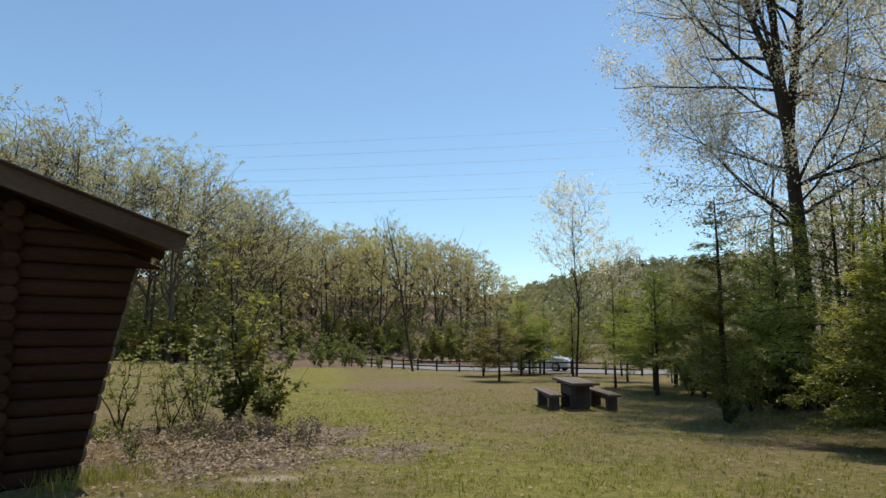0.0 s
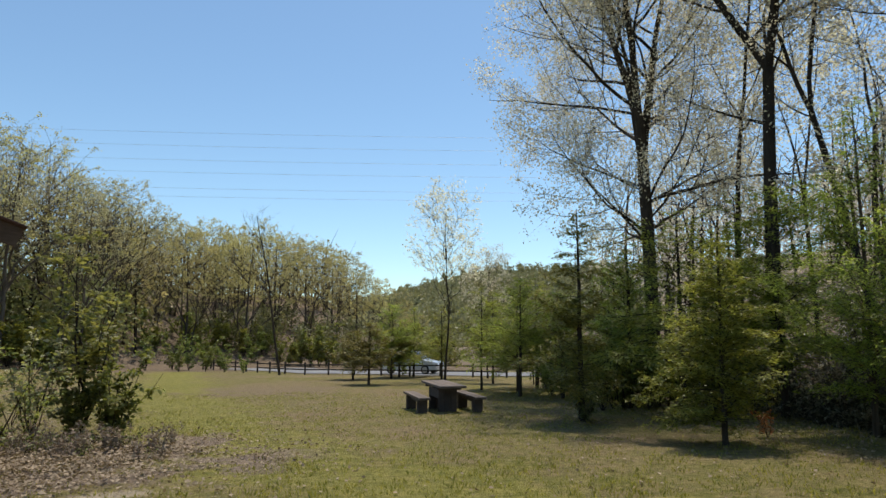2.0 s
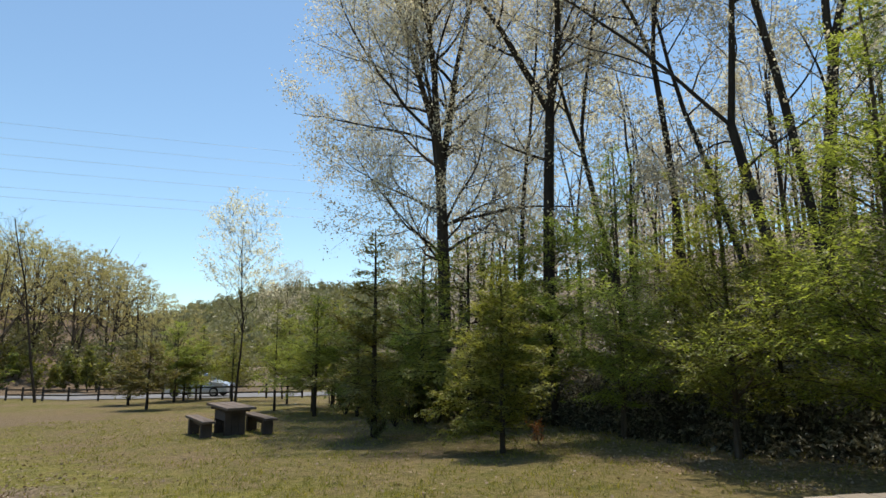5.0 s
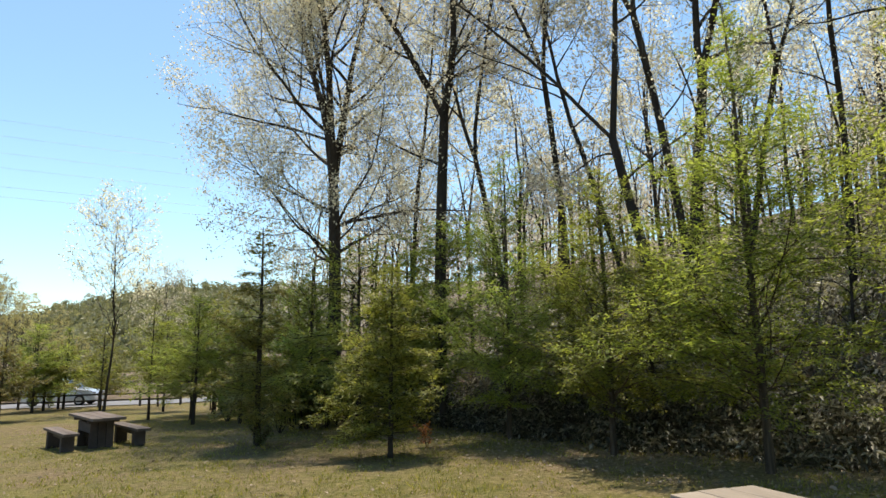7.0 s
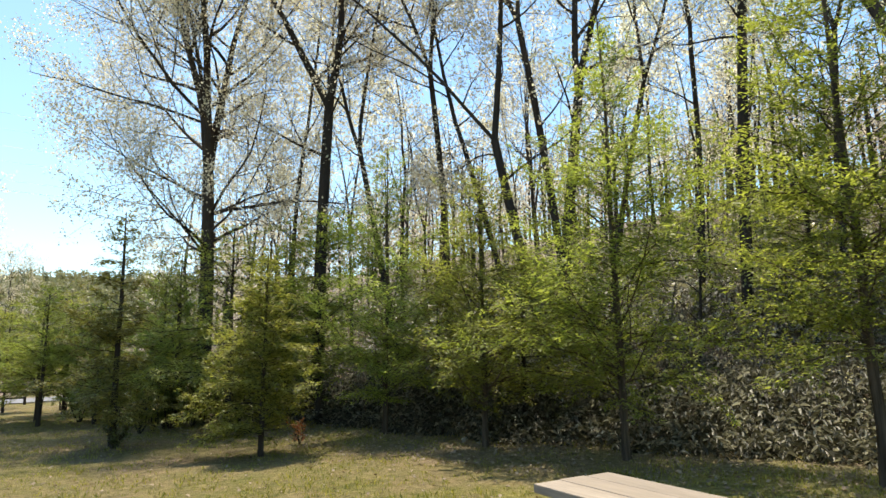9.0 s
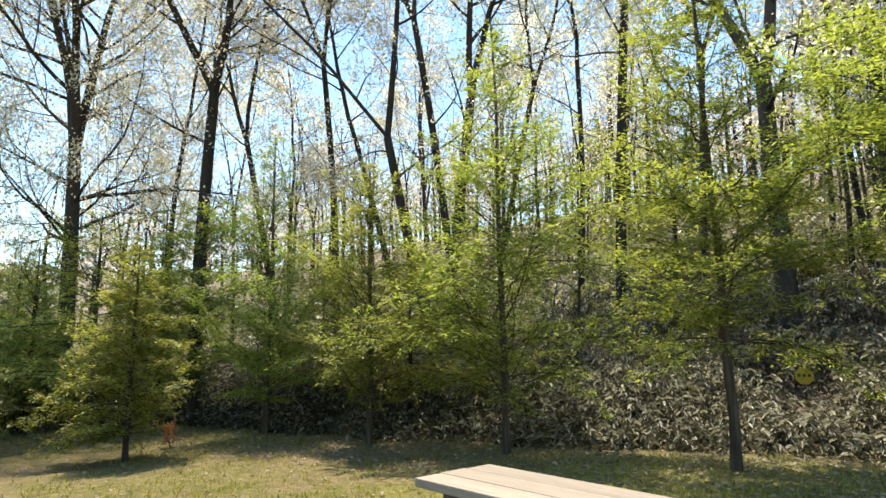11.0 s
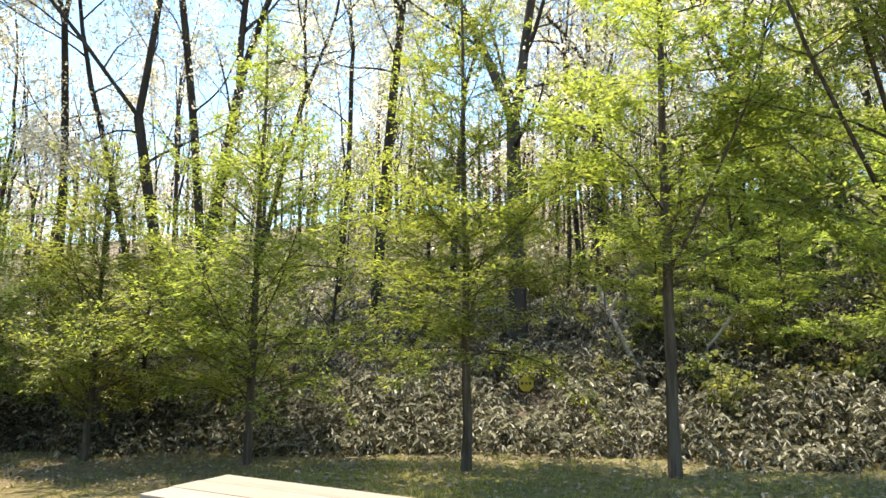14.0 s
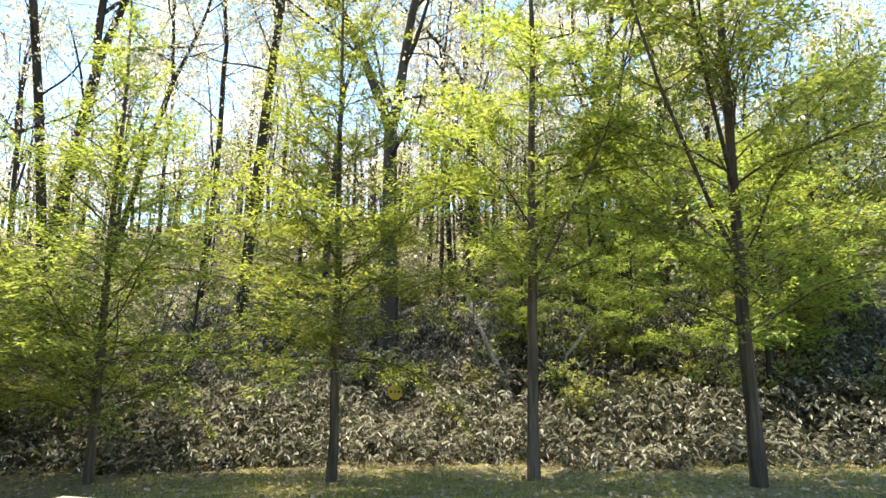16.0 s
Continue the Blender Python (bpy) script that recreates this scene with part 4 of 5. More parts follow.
for k in range(26):
    a, d = radians(rng.uniform(92, 130)), rng.uniform(20, 34)
    x, y = d * math.sin(a), d * math.cos(a)
    plant("forest_tree", slim[k % 4], x, y, "slim forest tree with pale leaves on the slope", "tree", TALL, rng.uniform(0, 360), rng.uniform(0.55, 0.85))
    if k % 4 == 1:
        plant("understorey_tree", mesh_s2, x - 2.0, y + 1.5, "thin understorey tree with fresh olive leaves", "tree", "understorey trees", rng.uniform(0, 360), rng.uniform(0.7, 1.0))

# shrubs of the understorey
for k in range(20):
    a, d = radians(rng.uniform(17, 33)), rng.uniform(25, 38)
    plant("understorey_tree", mesh_s2, d * math.sin(a), d * math.cos(a), "thin understorey tree with fresh olive leaves", "tree", "understorey trees", rng.uniform(0, 360), rng.uniform(0.28, 0.45))
sh = [shrub(81, 2.2, 7, 0.5, 1000, 0.11), shrub(82, 1.6, 7, 0.6, 900, 0.11, None, L_EVERGREEN), shrub(83, 2.8, 6, 0.45, 1100, 0.1, None, L_FEATHER_DEEP)]
for k in range(46):
    y = rng.uniform(-11, 32)
    x = float(edge_x(y)) + rng.uniform(0.8, 7.5) + (6.0 if y < 6 else 1.5 if y < 12 else 0)
    kind = int(rng.integers(0, 3))
    plant("understorey_shrub", sh[kind], x, y, ("leafy green shrub on the wooded bank", "dark evergreen shrub on the wooded bank", "feathery green shrub on the wooded bank")[kind], "shrub", "understorey shrubs", rng.uniform(0, 360), rng.uniform(0.6, 1.15))
for k in range(26):
    a, d = radians(rng.uniform(20.5, 34)), rng.uniform(22, 36)
    kind = int(rng.integers(0, 3))
    plant("understorey_shrub", sh[kind], d * math.sin(a), d * math.cos(a), ("leafy green shrub at the wood's edge", "dark evergreen shrub at the wood's edge", "feathery green shrub at the wood's edge")[kind], "shrub", "understorey shrubs", rng.uniform(0, 360), rng.uniform(0.6, 1.2))
for k in range(20):
    y = rng.uniform(-13, 9)
    x = float(edge_x(y)) + rng.uniform(8.5, 15)
    plant("understorey_shrub", sh[(0, 2, 0, 1)[k % 4]], x, y, "leafy shrub among bamboo grass on the slope", "shrub", "understorey shrubs", rng.uniform(0, 360), rng.uniform(0.5, 0.95))
for x, y, size, turn in ((13.9, -4.9, 0.7, 40), (14.6, -2.6, 0.62, 120), (13.9, -8.6, 1.1, 200), (18.2, -6.4, 1.2, 300), (16.4, -11.6, 1.6, 20), (23.5, -8.2, 1.5, 330)):
    plant("young_conifer", mesh_f1, x, y, "tall feathery conifer on the wooded slope", "tree", "conifers on the slope", turn, size)
for k in range(34):
    a, d = radians(rng.uniform(23.5, 37)), rng.uniform(17.5, 25)
    kind = (0, 2, 1, 2)[k % 4]
    plant("understorey_shrub", sh[kind], d * math.sin(a), d * math.cos(a), ("leafy green shrub at the wood's edge", "dark evergreen shrub at the wood's edge", "feathery green shrub at the wood's edge")[kind], "shrub", "understorey shrubs", rng.uniform(0, 360), rng.uniform(0.45, 0.85))
thin = shrub(109, 3.3, 3, 0.16, 150, 0.07, M_TWIG, L_HALF, 0.4)
for k in range(30):
    y = rng.uniform(-7, 13)
    plant("thin_sapling", thin, float(edge_x(y)) + rng.uniform(1.6, 8), y, "thin bare-stemmed sapling in bamboo grass", "sapling", "saplings on the bank", rng.uniform(0, 360), rng.uniform(0.6, 1.2))
pale_sh = shrub(87, 1.7, 8, 0.55, 900, 0.09, None, L_SHRUB_PALE, 0.1)
for x, y, size, turn in ((11.0, -8.0, 0.8, 40), (11.6, -9.2, 1.0, 130), (12.6, -7.9, 1.1, 250), (11.4, -3.0, 0.95, 200), (11.9, -4.3, 0.8, 20), (11.6, -6.2, 0.9, 310), (12.9, -3.1, 0.9, 0), (13.3, -1.5, 0.8, 80), (12.6, -5.4, 0.9, 150), (13.6, 2.9, 0.9, 210), (14.2, 1.3, 0.8, 300), (13.0, 5.2, 1.0, 30), (14.4, -4.2, 1.2, 99), (12.1, -7.4, 0.9, 12)):
    plant("understorey_shrub", pale_sh, x, y, "pale green leafy shrub standing in bamboo grass", "shrub", "understorey shrubs", turn, size)
foot = shrub(84, 0.6, 9, 0.7, 700, 0.06, None, L_EVERGREEN)
plant("low_shrub", foot, 6.1, 13.75, "low dark shrub round the fir's foot", "shrub")
rust = shrub(85, 0.9, 5, 0.5, 350, 0.08, None, L_RUST)
plant("rust_leaved_shrub", rust, 8.3, 10.6, "small shrub with withered orange-red leaves", "shrub", "", 0, 0.6)
lean_w = Quads()
u = np.linspace(0, 1, 9)[:, None]
gl = np.random.default_rng(9)
lean_w.tube(np.array([[-0.19, -0.26, -0.65]]) + u * np.array([[0.81, 1.14, 2.81]]) + np.cumsum(gl.normal(0, 0.012, (9, 3)), 0), np.linspace(0.07, 0.04, 9), 8)
lean_w.tube(np.array([[0.44, 0.61, 1.51], [0.54, 0.51, 1.81], [0.64, 0.31, 2.06]]), np.array([0.03, 0.02, 0.012]), 5)
hang("trunk", lean_w.mesh("trunk", M_BARK_PALE, True), thing("leaning_dead_trunk", "pale leaning dead trunk among bamboo grass", "dead tree", m=pose(13.58, -2.13, 0.87)))
fallen = Quads()
fallen.tube(np.array([[0, 0, 0.9], [0.05, -0.4, 1.35], [0.0, -0.75, 1.85]]), np.array([0.03, 0.026, 0.015]), 6)
fallen.tube(np.array([[0, 0, 0.9], [0, 0.1, 0.4], [0, 0.15, -0.1]]), np.array([0.03, 0.034, 0.036]), 6)
hang("stem", fallen.mesh("stem", M_BARK_PALE, True), thing("dead_branch", "bare pale dead branch sticking out of shrubs", "branch", m=pose(13.6, -3.3, float(gz(13.6, -3.3)))))


# bamboo grass on the bank
def build_sasa():
    g = np.random.default_rng(17)
    n = 110000
    y, s = g.uniform(-14, 22, n), 24.6 * g.random(n) ** 1.35 - 0.6
    x = edge_x(y) + s
    clump = 0.5 + 0.5 * np.sin(x * 1.3 + 2 * np.sin(y * 0.7)) * np.sin(y * 1.1 + 1.7 * np.sin(x * 0.6))
    keep = (s > -0.7 + 1.5 * clump * g.random(n) ** 0.3) & (g.random(n) < 0.2 + 0.8 * clump) & ((y < 14) | (g.random(n) < 0.5))
    x, y, s, clump = (v[keep][:52000] for v in (x, y, s, clump))
    n = len(x)
    h = g.uniform(0.15, 0.95, n) ** 1.2 * (0.65 + 0.5 * clump) * np.clip(0.4 + s * 0.33, 0.22, 1.0) * np.where((np.abs(y - 0.2) < 0.5) & (x > 11.2) & (x < 13.7), 0.35, 1.0)
    foot = np.stack([x, y, gz(x, y) - 0.05], 1)
    top = foot + np.stack([g.normal(0, 0.1, n), g.normal(0, 0.1, n), h + 0.05], 1)
    lv, st = Quads(), Quads()
    up = unit(top - foot)
    st.blades(foot, up, unit(np.cross(up, g.normal(0, 1, (n, 3)))), np.linalg.norm(top - foot, axis=1), 0.012)
    droop = g.uniform(0.4, 1.5, n)
    for k in range(6):
        use = g.random(n) < np.where(s < 9, 0.9, 0.6)
        t, m = top[use] + g.normal(0, 0.03, (int(use.sum()), 3)), int(use.sum())
        az = k * 1.047 + g.normal(0, 0.45, m)
        d = unit(np.stack([np.cos(az), np.sin(az), g.normal(0.15, 0.35, m)], 1))
        size = (g.uniform(0.09, 0.185, m) * np.where(s[use] < 7, 1.0, 1.45))[:, None]
        wd = unit(np.cross(d, (0, 0, 1.0)) + g.normal(0, 0.2, (m, 3))) * size * g.uniform(0.10, 0.15, (m, 1))
        rib = np.cross(wd, d)
        a1 = t + d * size * 0.38
        d2 = unit(d + np.array([[0, 0, -1.0]]) * droop[use][:, None])
        a2 = a1 + d2 * size * 0.34
        tip = a2 + unit(d2 + (0, 0, -0.5)) * size * 0.3
        fold = rib * 0.25
        near = s[use] < 5
        w = np.stack([t, a1 + wd + fold, a2 + wd * 0.9 + fold, tip, a2 - wd * 0.9 + fold, a1 - wd + fold], 1)[near]
        i = 6 * np.arange(len(w))[:, None]
        lv.add(w, np.concatenate([i + (0, 1, 2, 3), i + (0, 3, 4, 5)], 0))
        f = ~near
        lv.add(np.stack([t, a1 + wd * 1.1, tip, a1 - wd * 1.1], 1)[f], np.arange(4 * int(f.sum())).reshape(-1, 4))
    ob = tagged(new("bamboo_grass", lv.mesh("bamboo_grass", L_SASA)), "dense dwarf bamboo grass with glossy drooping leaves", "bamboo grass", kind="stuff")
    stems = tagged(new("stems", st.mesh("stems", M_BARK_RED)), kind="stuff")
    stems.parent = ob


build_sasa()



def build_undergrowth():
    """Leafy thicket under the trees up the slope."""
    g = np.random.default_rng(19)
    lv, st = Quads(), Quads()
    k = 0
    while k < 1700:
        a, d = radians(g.uniform(24, 132)), 15 + 38 * g.random() ** 1.6
        x, y = d * math.sin(a), d * math.cos(a)
        s = x - float(edge_x(y))
        if s < 9.5 + g.normal(0, 1.8):
            continue
        k += 1
        z = float(gz(x, y))
        h = g.uniform(0.6, 2.1) * (0.75 + 0.012 * d)
        for j in range(3):
            tip = np.array([x + g.normal(0, 0.35 * h), y + g.normal(0, 0.35 * h), z + h * g.uniform(0.7, 1.15)])
            st.tube(np.array([[x, y, z - 0.1], tip]), np.array([0.018, 0.006]), 3)
        m = 46
        p = np.array([x, y, z + 0.15]) + np.stack([g.normal(0, 0.42 * h, m), g.normal(0, 0.42 * h, m), h * 1.1 * g.random(m)], 1)
        al = unit(np.stack([g.normal(0, 1, m), g.normal(0, 1, m), g.normal(-0.1, 0.4, m)], 1))
        nrm = unit(np.array([0, 0, 0.6]) + g.normal(0, 0.5, (m, 3)))
        sz = (0.08 + 0.0035 * d) * g.uniform(0.6, 1.5, m)
        lv.blades(p, al, unit(np.cross(al, nrm)), sz, sz * 0.5, 0.15)
    ob = tagged(new("undergrowth", lv.mesh("undergrowth", L_THICKET)), "tangled leafy undergrowth on the wooded slope", "undergrowth", kind="stuff")
    stems = new("stems", st.mesh("stems", M_BARK_RED))
    stems.parent = ob


build_undergrowth()

# woods across the meadow and beyond the road
mid_t = [fan_tree(90 + k, 15.6, 0.2, (0.02 * k, 0.02), 0.1, 0.40, 0.26, 200, 11, 5200, 0.165, 0.55, 0.75, 0.05, M_BARK_FAR, L_SPRING, fine=False, stems=2 + k % 2, hollow=0.72, lumps=0.3, stout=2.1, along=0.15) for k in range(3)]
mid_b = [fan_tree(95 + k, 17.8, 0.2, (0.03, -0.02 * k), 0.2, 0.33, 0.34, 210, 11, 4800, 0.13, 0.45, 0.7, 0.05, M_BARK_FAR, L_HALF if k else L_SPRING, fine=False, stems=1 + k % 2, hollow=0.66, lumps=0.3, stout=2.1, along=0.2) for k in range(3)]
low_s = [shrub(98 + k, 3.4, 6, 0.6, 900, 0.24, None, (L_SHRUB, L_FEATHER_DEEP)[k]) for k in range(2)]
WL, WM = "wood across the meadow", "wood beyond the road"
for k in range(28):
    a = radians(-41 + 26.5 * (k + rng.random()) / 28)
    d = rng.uniform(52, 61) + (10 if k % 2 else 0) + max(0, math.degrees(a) + 26) * 0.9
    plant("wood_tree", mid_b[k % 3], d * math.sin(a), d * math.cos(a), "tall tree with thin olive spring leaves in the far wood", "tree", WL, rng.uniform(0, 360), rng.uniform(0.9, 1.08) * (1 - 0.006 * max(0, math.degrees(a) + 26)))
for k in range(34):
    a = radians(-18 + 27.5 * (k + rng.random()) / 34)
    d = rng.uniform(78, 84) + (0, 13, 26)[k % 3]
    plant("wood_tree", mid_t[int(rng.integers(0, 3))], d * math.sin(a), d * math.cos(a), "rounded tree in olive spring leaf beyond the road", "tree", WM, rng.uniform(0, 360), rng.uniform(0.85, 1.0) * (1 - 0.006 * (d - 78)) * np.interp(math.degrees(a), (-18, -9, 0, 5, 9), (0.86, 1.02, 0.9, 0.72, 0.46)))
for k in range(84):
    a = radians(-40 + 52 * (k + rng.random()) / 84)
    d = np.interp(math.degrees(a), (-40, -20, -14, -5, 4, 12), (46, 55, 76, 72, 60, 56)) + rng.uniform(0, 9)
    plant("wood_shrub", low_s[k % 2], d * math.sin(a), d * math.cos(a), "green shrub at the foot of the far wood", "shrub", "shrubs of the far wood", rng.uniform(0, 360), rng.uniform(0.5, 1.25))


for x, y, size, turn in ((5.2, 42.6, 0.5, 10), (5.9, 41.9, 0.42, 140), (-6.6, 52.0, 0.5, 60), (-8.2, 53.5, 0.6, 200), (-10.4, 54.5, 0.55, 310), (-4.9, 49.0, 0.4, 20), (-10.2, 57.5, 0.8, 100), (-12.0, 60.0, 0.9, 250), (-9.0, 61.5, 0.8, 10), (-13.5, 57.0, 0.8, 330), (-7.6, 57.2, 0.6, 75)):
    plant("wood_shrub", low_s[0], x, y, "fresh green shrub in front of the roadside fence", "shrub", "shrubs by the fence", turn, size)


def scatter_wood(name, label, spots, seed, tall_h, leaf, per, foliage, trunks=True, low=0.66, deep=0.36):
    """A far wood as one mass: slim stems and loose crowns of separate leaf clumps."""
    g = np.random.default_rng(seed)
    w, lv = Quads(), Quads()
    for x, y, z in spots:
        h = tall_h * g.uniform(0.75, 1.15)
        top = np.array([x + g.normal(0, 0.5), y + g.normal(0, 0.5), z + h])
        if trunks:
            w.tube(np.array([[x, y, z - 0.5], [x + g.normal(0, 0.3), y + g.normal(0, 0.3), z + h * 0.5], top]), np.array([0.17, 0.12, 0.03]), 4)
            for j in range(7):
                s = g.uniform(0.35, 0.9)
                p = np.array([x, y, z + h * s])
                d = unit(np.array([*g.normal(0, 1, 2), g.uniform(0.5, 1.4)]))
                w.tube(np.array([p, p + d * h * 0.25]), np.array([0.05, 0.012]), 3)
        rad = unit(g.normal(0, 1, (per, 3))) * (g.random((per, 1)) ** 0.4)
        p = np.array([x, y, z + h * low]) + rad * np.array([h * 0.25, h * 0.25, h * deep])
        al = unit(g.normal(0, 1, (per, 3)))
        lv.blades(p, al, unit(np.cross(al, g.normal(0, 1, (per, 3)))), leaf * g.uniform(0.5, 1.5, per), leaf * 0.6, 0.15)
    ob = tagged(new(name, lv.mesh(name, foliage)), label, "wood", kind="stuff")
    if trunks:
        tr = new("trunks", w.mesh("trunks", M_BARK))
        tr.parent = ob


# hillside wood: the bright sky between its twigs is put into the leaf colour
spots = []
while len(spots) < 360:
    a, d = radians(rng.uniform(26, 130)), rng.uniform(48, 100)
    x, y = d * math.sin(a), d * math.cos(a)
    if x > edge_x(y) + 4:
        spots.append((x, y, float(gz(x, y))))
scatter_wood("hillside_wood", "hillside wood behind, leaf colour paled like bare twigs against white sky", spots, 3, 13.5, 0.26, 330, L_HAZE, True, 0.56, 0.46)
spots = []
for k in range(60):
    a, d = radians(rng.uniform(-60, -14)), rng.uniform(72, 95)
    spots.append((d * math.sin(a), d * math.cos(a), float(gz(d * math.sin(a), d * math.cos(a)))))
for k in range(70):
    a, d = radians(rng.uniform(-18, 3)), rng.uniform(104, 130)
    spots.append((d * math.sin(a), d * math.cos(a), float(gz(d * math.sin(a), d * math.cos(a))) - 5 - 2 * rng.random()))
scatter_wood("far_wood", "olive green wood behind the first trees", spots, 4, 16, 0.5, 330, L_SPRING, True, 0.5, 0.52)

spots = []
for k in range(300):
    a = radians(rng.uniform(-62, 13))
    d = np.interp(math.degrees(a), (-40, -20, -14, 5, 13), (58, 66, 84, 72, 66)) + 16 * rng.random()
    spots.append((d * math.sin(a), d * math.cos(a), float(gz(d * math.sin(a), d * math.cos(a)))))
scatter_wood("wood_thicket", "dark green thicket under the far wood", spots, 8, 4.6, 0.34, 170, L_FAR, False, 0.42, 0.5)

spots = []
for k in range(150):
    a, d = radians(rng.uniform(-60, -15)), rng.uniform(60, 82)
    spots.append((d * math.sin(a), d * math.cos(a), float(gz(d * math.sin(a), d * math.cos(a)))))
scatter_wood("wood_understorey", "dim green understorey between the trunks of the far wood", spots, 9, 10.5, 0.36, 230, L_FAR, False, 0.48, 0.5)


# distant hill
def hill_z(x, y):
    """Rounded wooded ridge some hundreds of metres off."""
    r, az = np.hypot(x, y), np.degrees(np.arctan2(x, y))
    el = np.interp(az, (-30, 0, 5, 9, 13, 16.5, 20, 30, 45, 70), (2.0, 2.8, 3.4, 4.6, 6.0, 6.7, 6.3, 6.4, 7.5, 7.5))
    crest = 380 * np.tan(np.radians(el))
    return -3 + crest * np.clip((r - 190) / 190, 0, 1) ** 1.1 + 1.5 * np.sin(x * 0.05) * np.sin(y * 0.06)


def build_hill():
    az, r = np.radians(np.linspace(-30, 75, 106)), np.concatenate([np.linspace(185, 380, 24), np.linspace(400, 520, 5)])
    aa, rr = np.meshgrid(az, r, indexing="ij")
    x, y = rr * np.sin(aa), rr * np.cos(aa)
    z = hill_z(x, y) * np.where(rr > 385, np.clip(1 - (rr - 385) / 200, 0, 1), 1)
    q = Quads()
    n, k = aa.shape
    i, j = np.meshgrid(np.arange(n - 1), np.arange(k - 1), indexing="ij")
    q.add(np.stack([x, y, z], -1), np.stack([i * k + j, (i + 1) * k + j, (i + 1) * k + j + 1, i * k + j + 1], -1))
    tagged(new("hill", q.mesh("hill", rough_mat("wooded_slope", (0.07, 0.08, 0.03), (0.14, 0.145, 0.06), 0.05, 0.5, 0.95, 0.3, 0.5), True)), "distant rounded hill covered in woods", "hill", kind="structure")
    g = np.random.default_rng(23)
    sp = []
    while len(sp) < 1500:
        a, d = radians(g.uniform(3, 34)), 190 + 192 * g.random()
        px, py = d * math.sin(a), d * math.cos(a)
        sp.append((px, py, float(hill_z(np.array(px), np.array(py))) - 3))
    scatter_wood("hill_wood", "distant tree crowns covering the hill", sp, 6, 8.5, 1.3, 60, L_HILL, False)


build_hill()


# power lines
def build_wires():
    ob = thing("power_line", "six thin overhead power cables against the sky", "power line")
    across, away = np.array([math.cos(radians(10)), -math.sin(radians(10))]), np.array([math.sin(radians(10)), math.cos(radians(10))])
    for el in (17.9, 16.75, 15.5, 14.4, 13.0, 12.25):
        d = 110.0
        h = 1.55 + d * math.tan(radians(el))
        u = np.linspace(-150, 150, 61)
        z = h + 3.2 * (u / 150) ** 2 - 0.2
        q = Quads()
        q.tube(np.stack([across[0] * u + away[0] * d, across[1] * u + away[1] * d, z], 1), np.full(61, 0.017), 4)
        hang("cable", q.mesh("cable", M_WIRE), ob)


build_wires()


# ---- cabin ----
def log_bm(x0, x1, y, z, lean):
    """One squared-off round log whose two ends are sawn on a slant."""
    bm = bmesh.new()
    ends = ([], [])
    for k in range(18):
        a = k * math.tau / 18
        c, s = math.cos(a), math.sin(a)
        py, pz = 0.112 * math.copysign(abs(c) ** 0.75, c), 0.103 * math.copysign(abs(s) ** 0.75, s)
        ends[0].append(bm.verts.new((x0 - lean * pz, y + py, z + pz)))
        ends[1].append(bm.verts.new((x1 + lean * pz, y + py, z + pz)))
    caps = ([], [])
    for e, sgn, xe in ((0, -1, x0), (1, 1, x1)):
        for v in ends[e]:
            o = v.co - Vector((xe, y, z))
            caps[e].append(bm.verts.new((xe + o.x * 0.7 + sgn * 0.045, y + o.y * 0.7, z + o.z * 0.78)))
    for k in range(18):
        n = (k + 1) % 18
        bm.faces.new((ends[0][k], ends[0][n], ends[1][n], ends[1][k]))
        for e in (0, 1):
            bm.faces.new((ends[e][k], ends[e][n], caps[e][n], caps[e][k])).material_index = 1
    bm.faces.new(caps[0][::-1]).material_index = 1
    bm.faces.new(caps[1]).material_index = 1
    bmesh.ops.recalc_face_normals(bm, faces=bm.faces[:])
    return bm


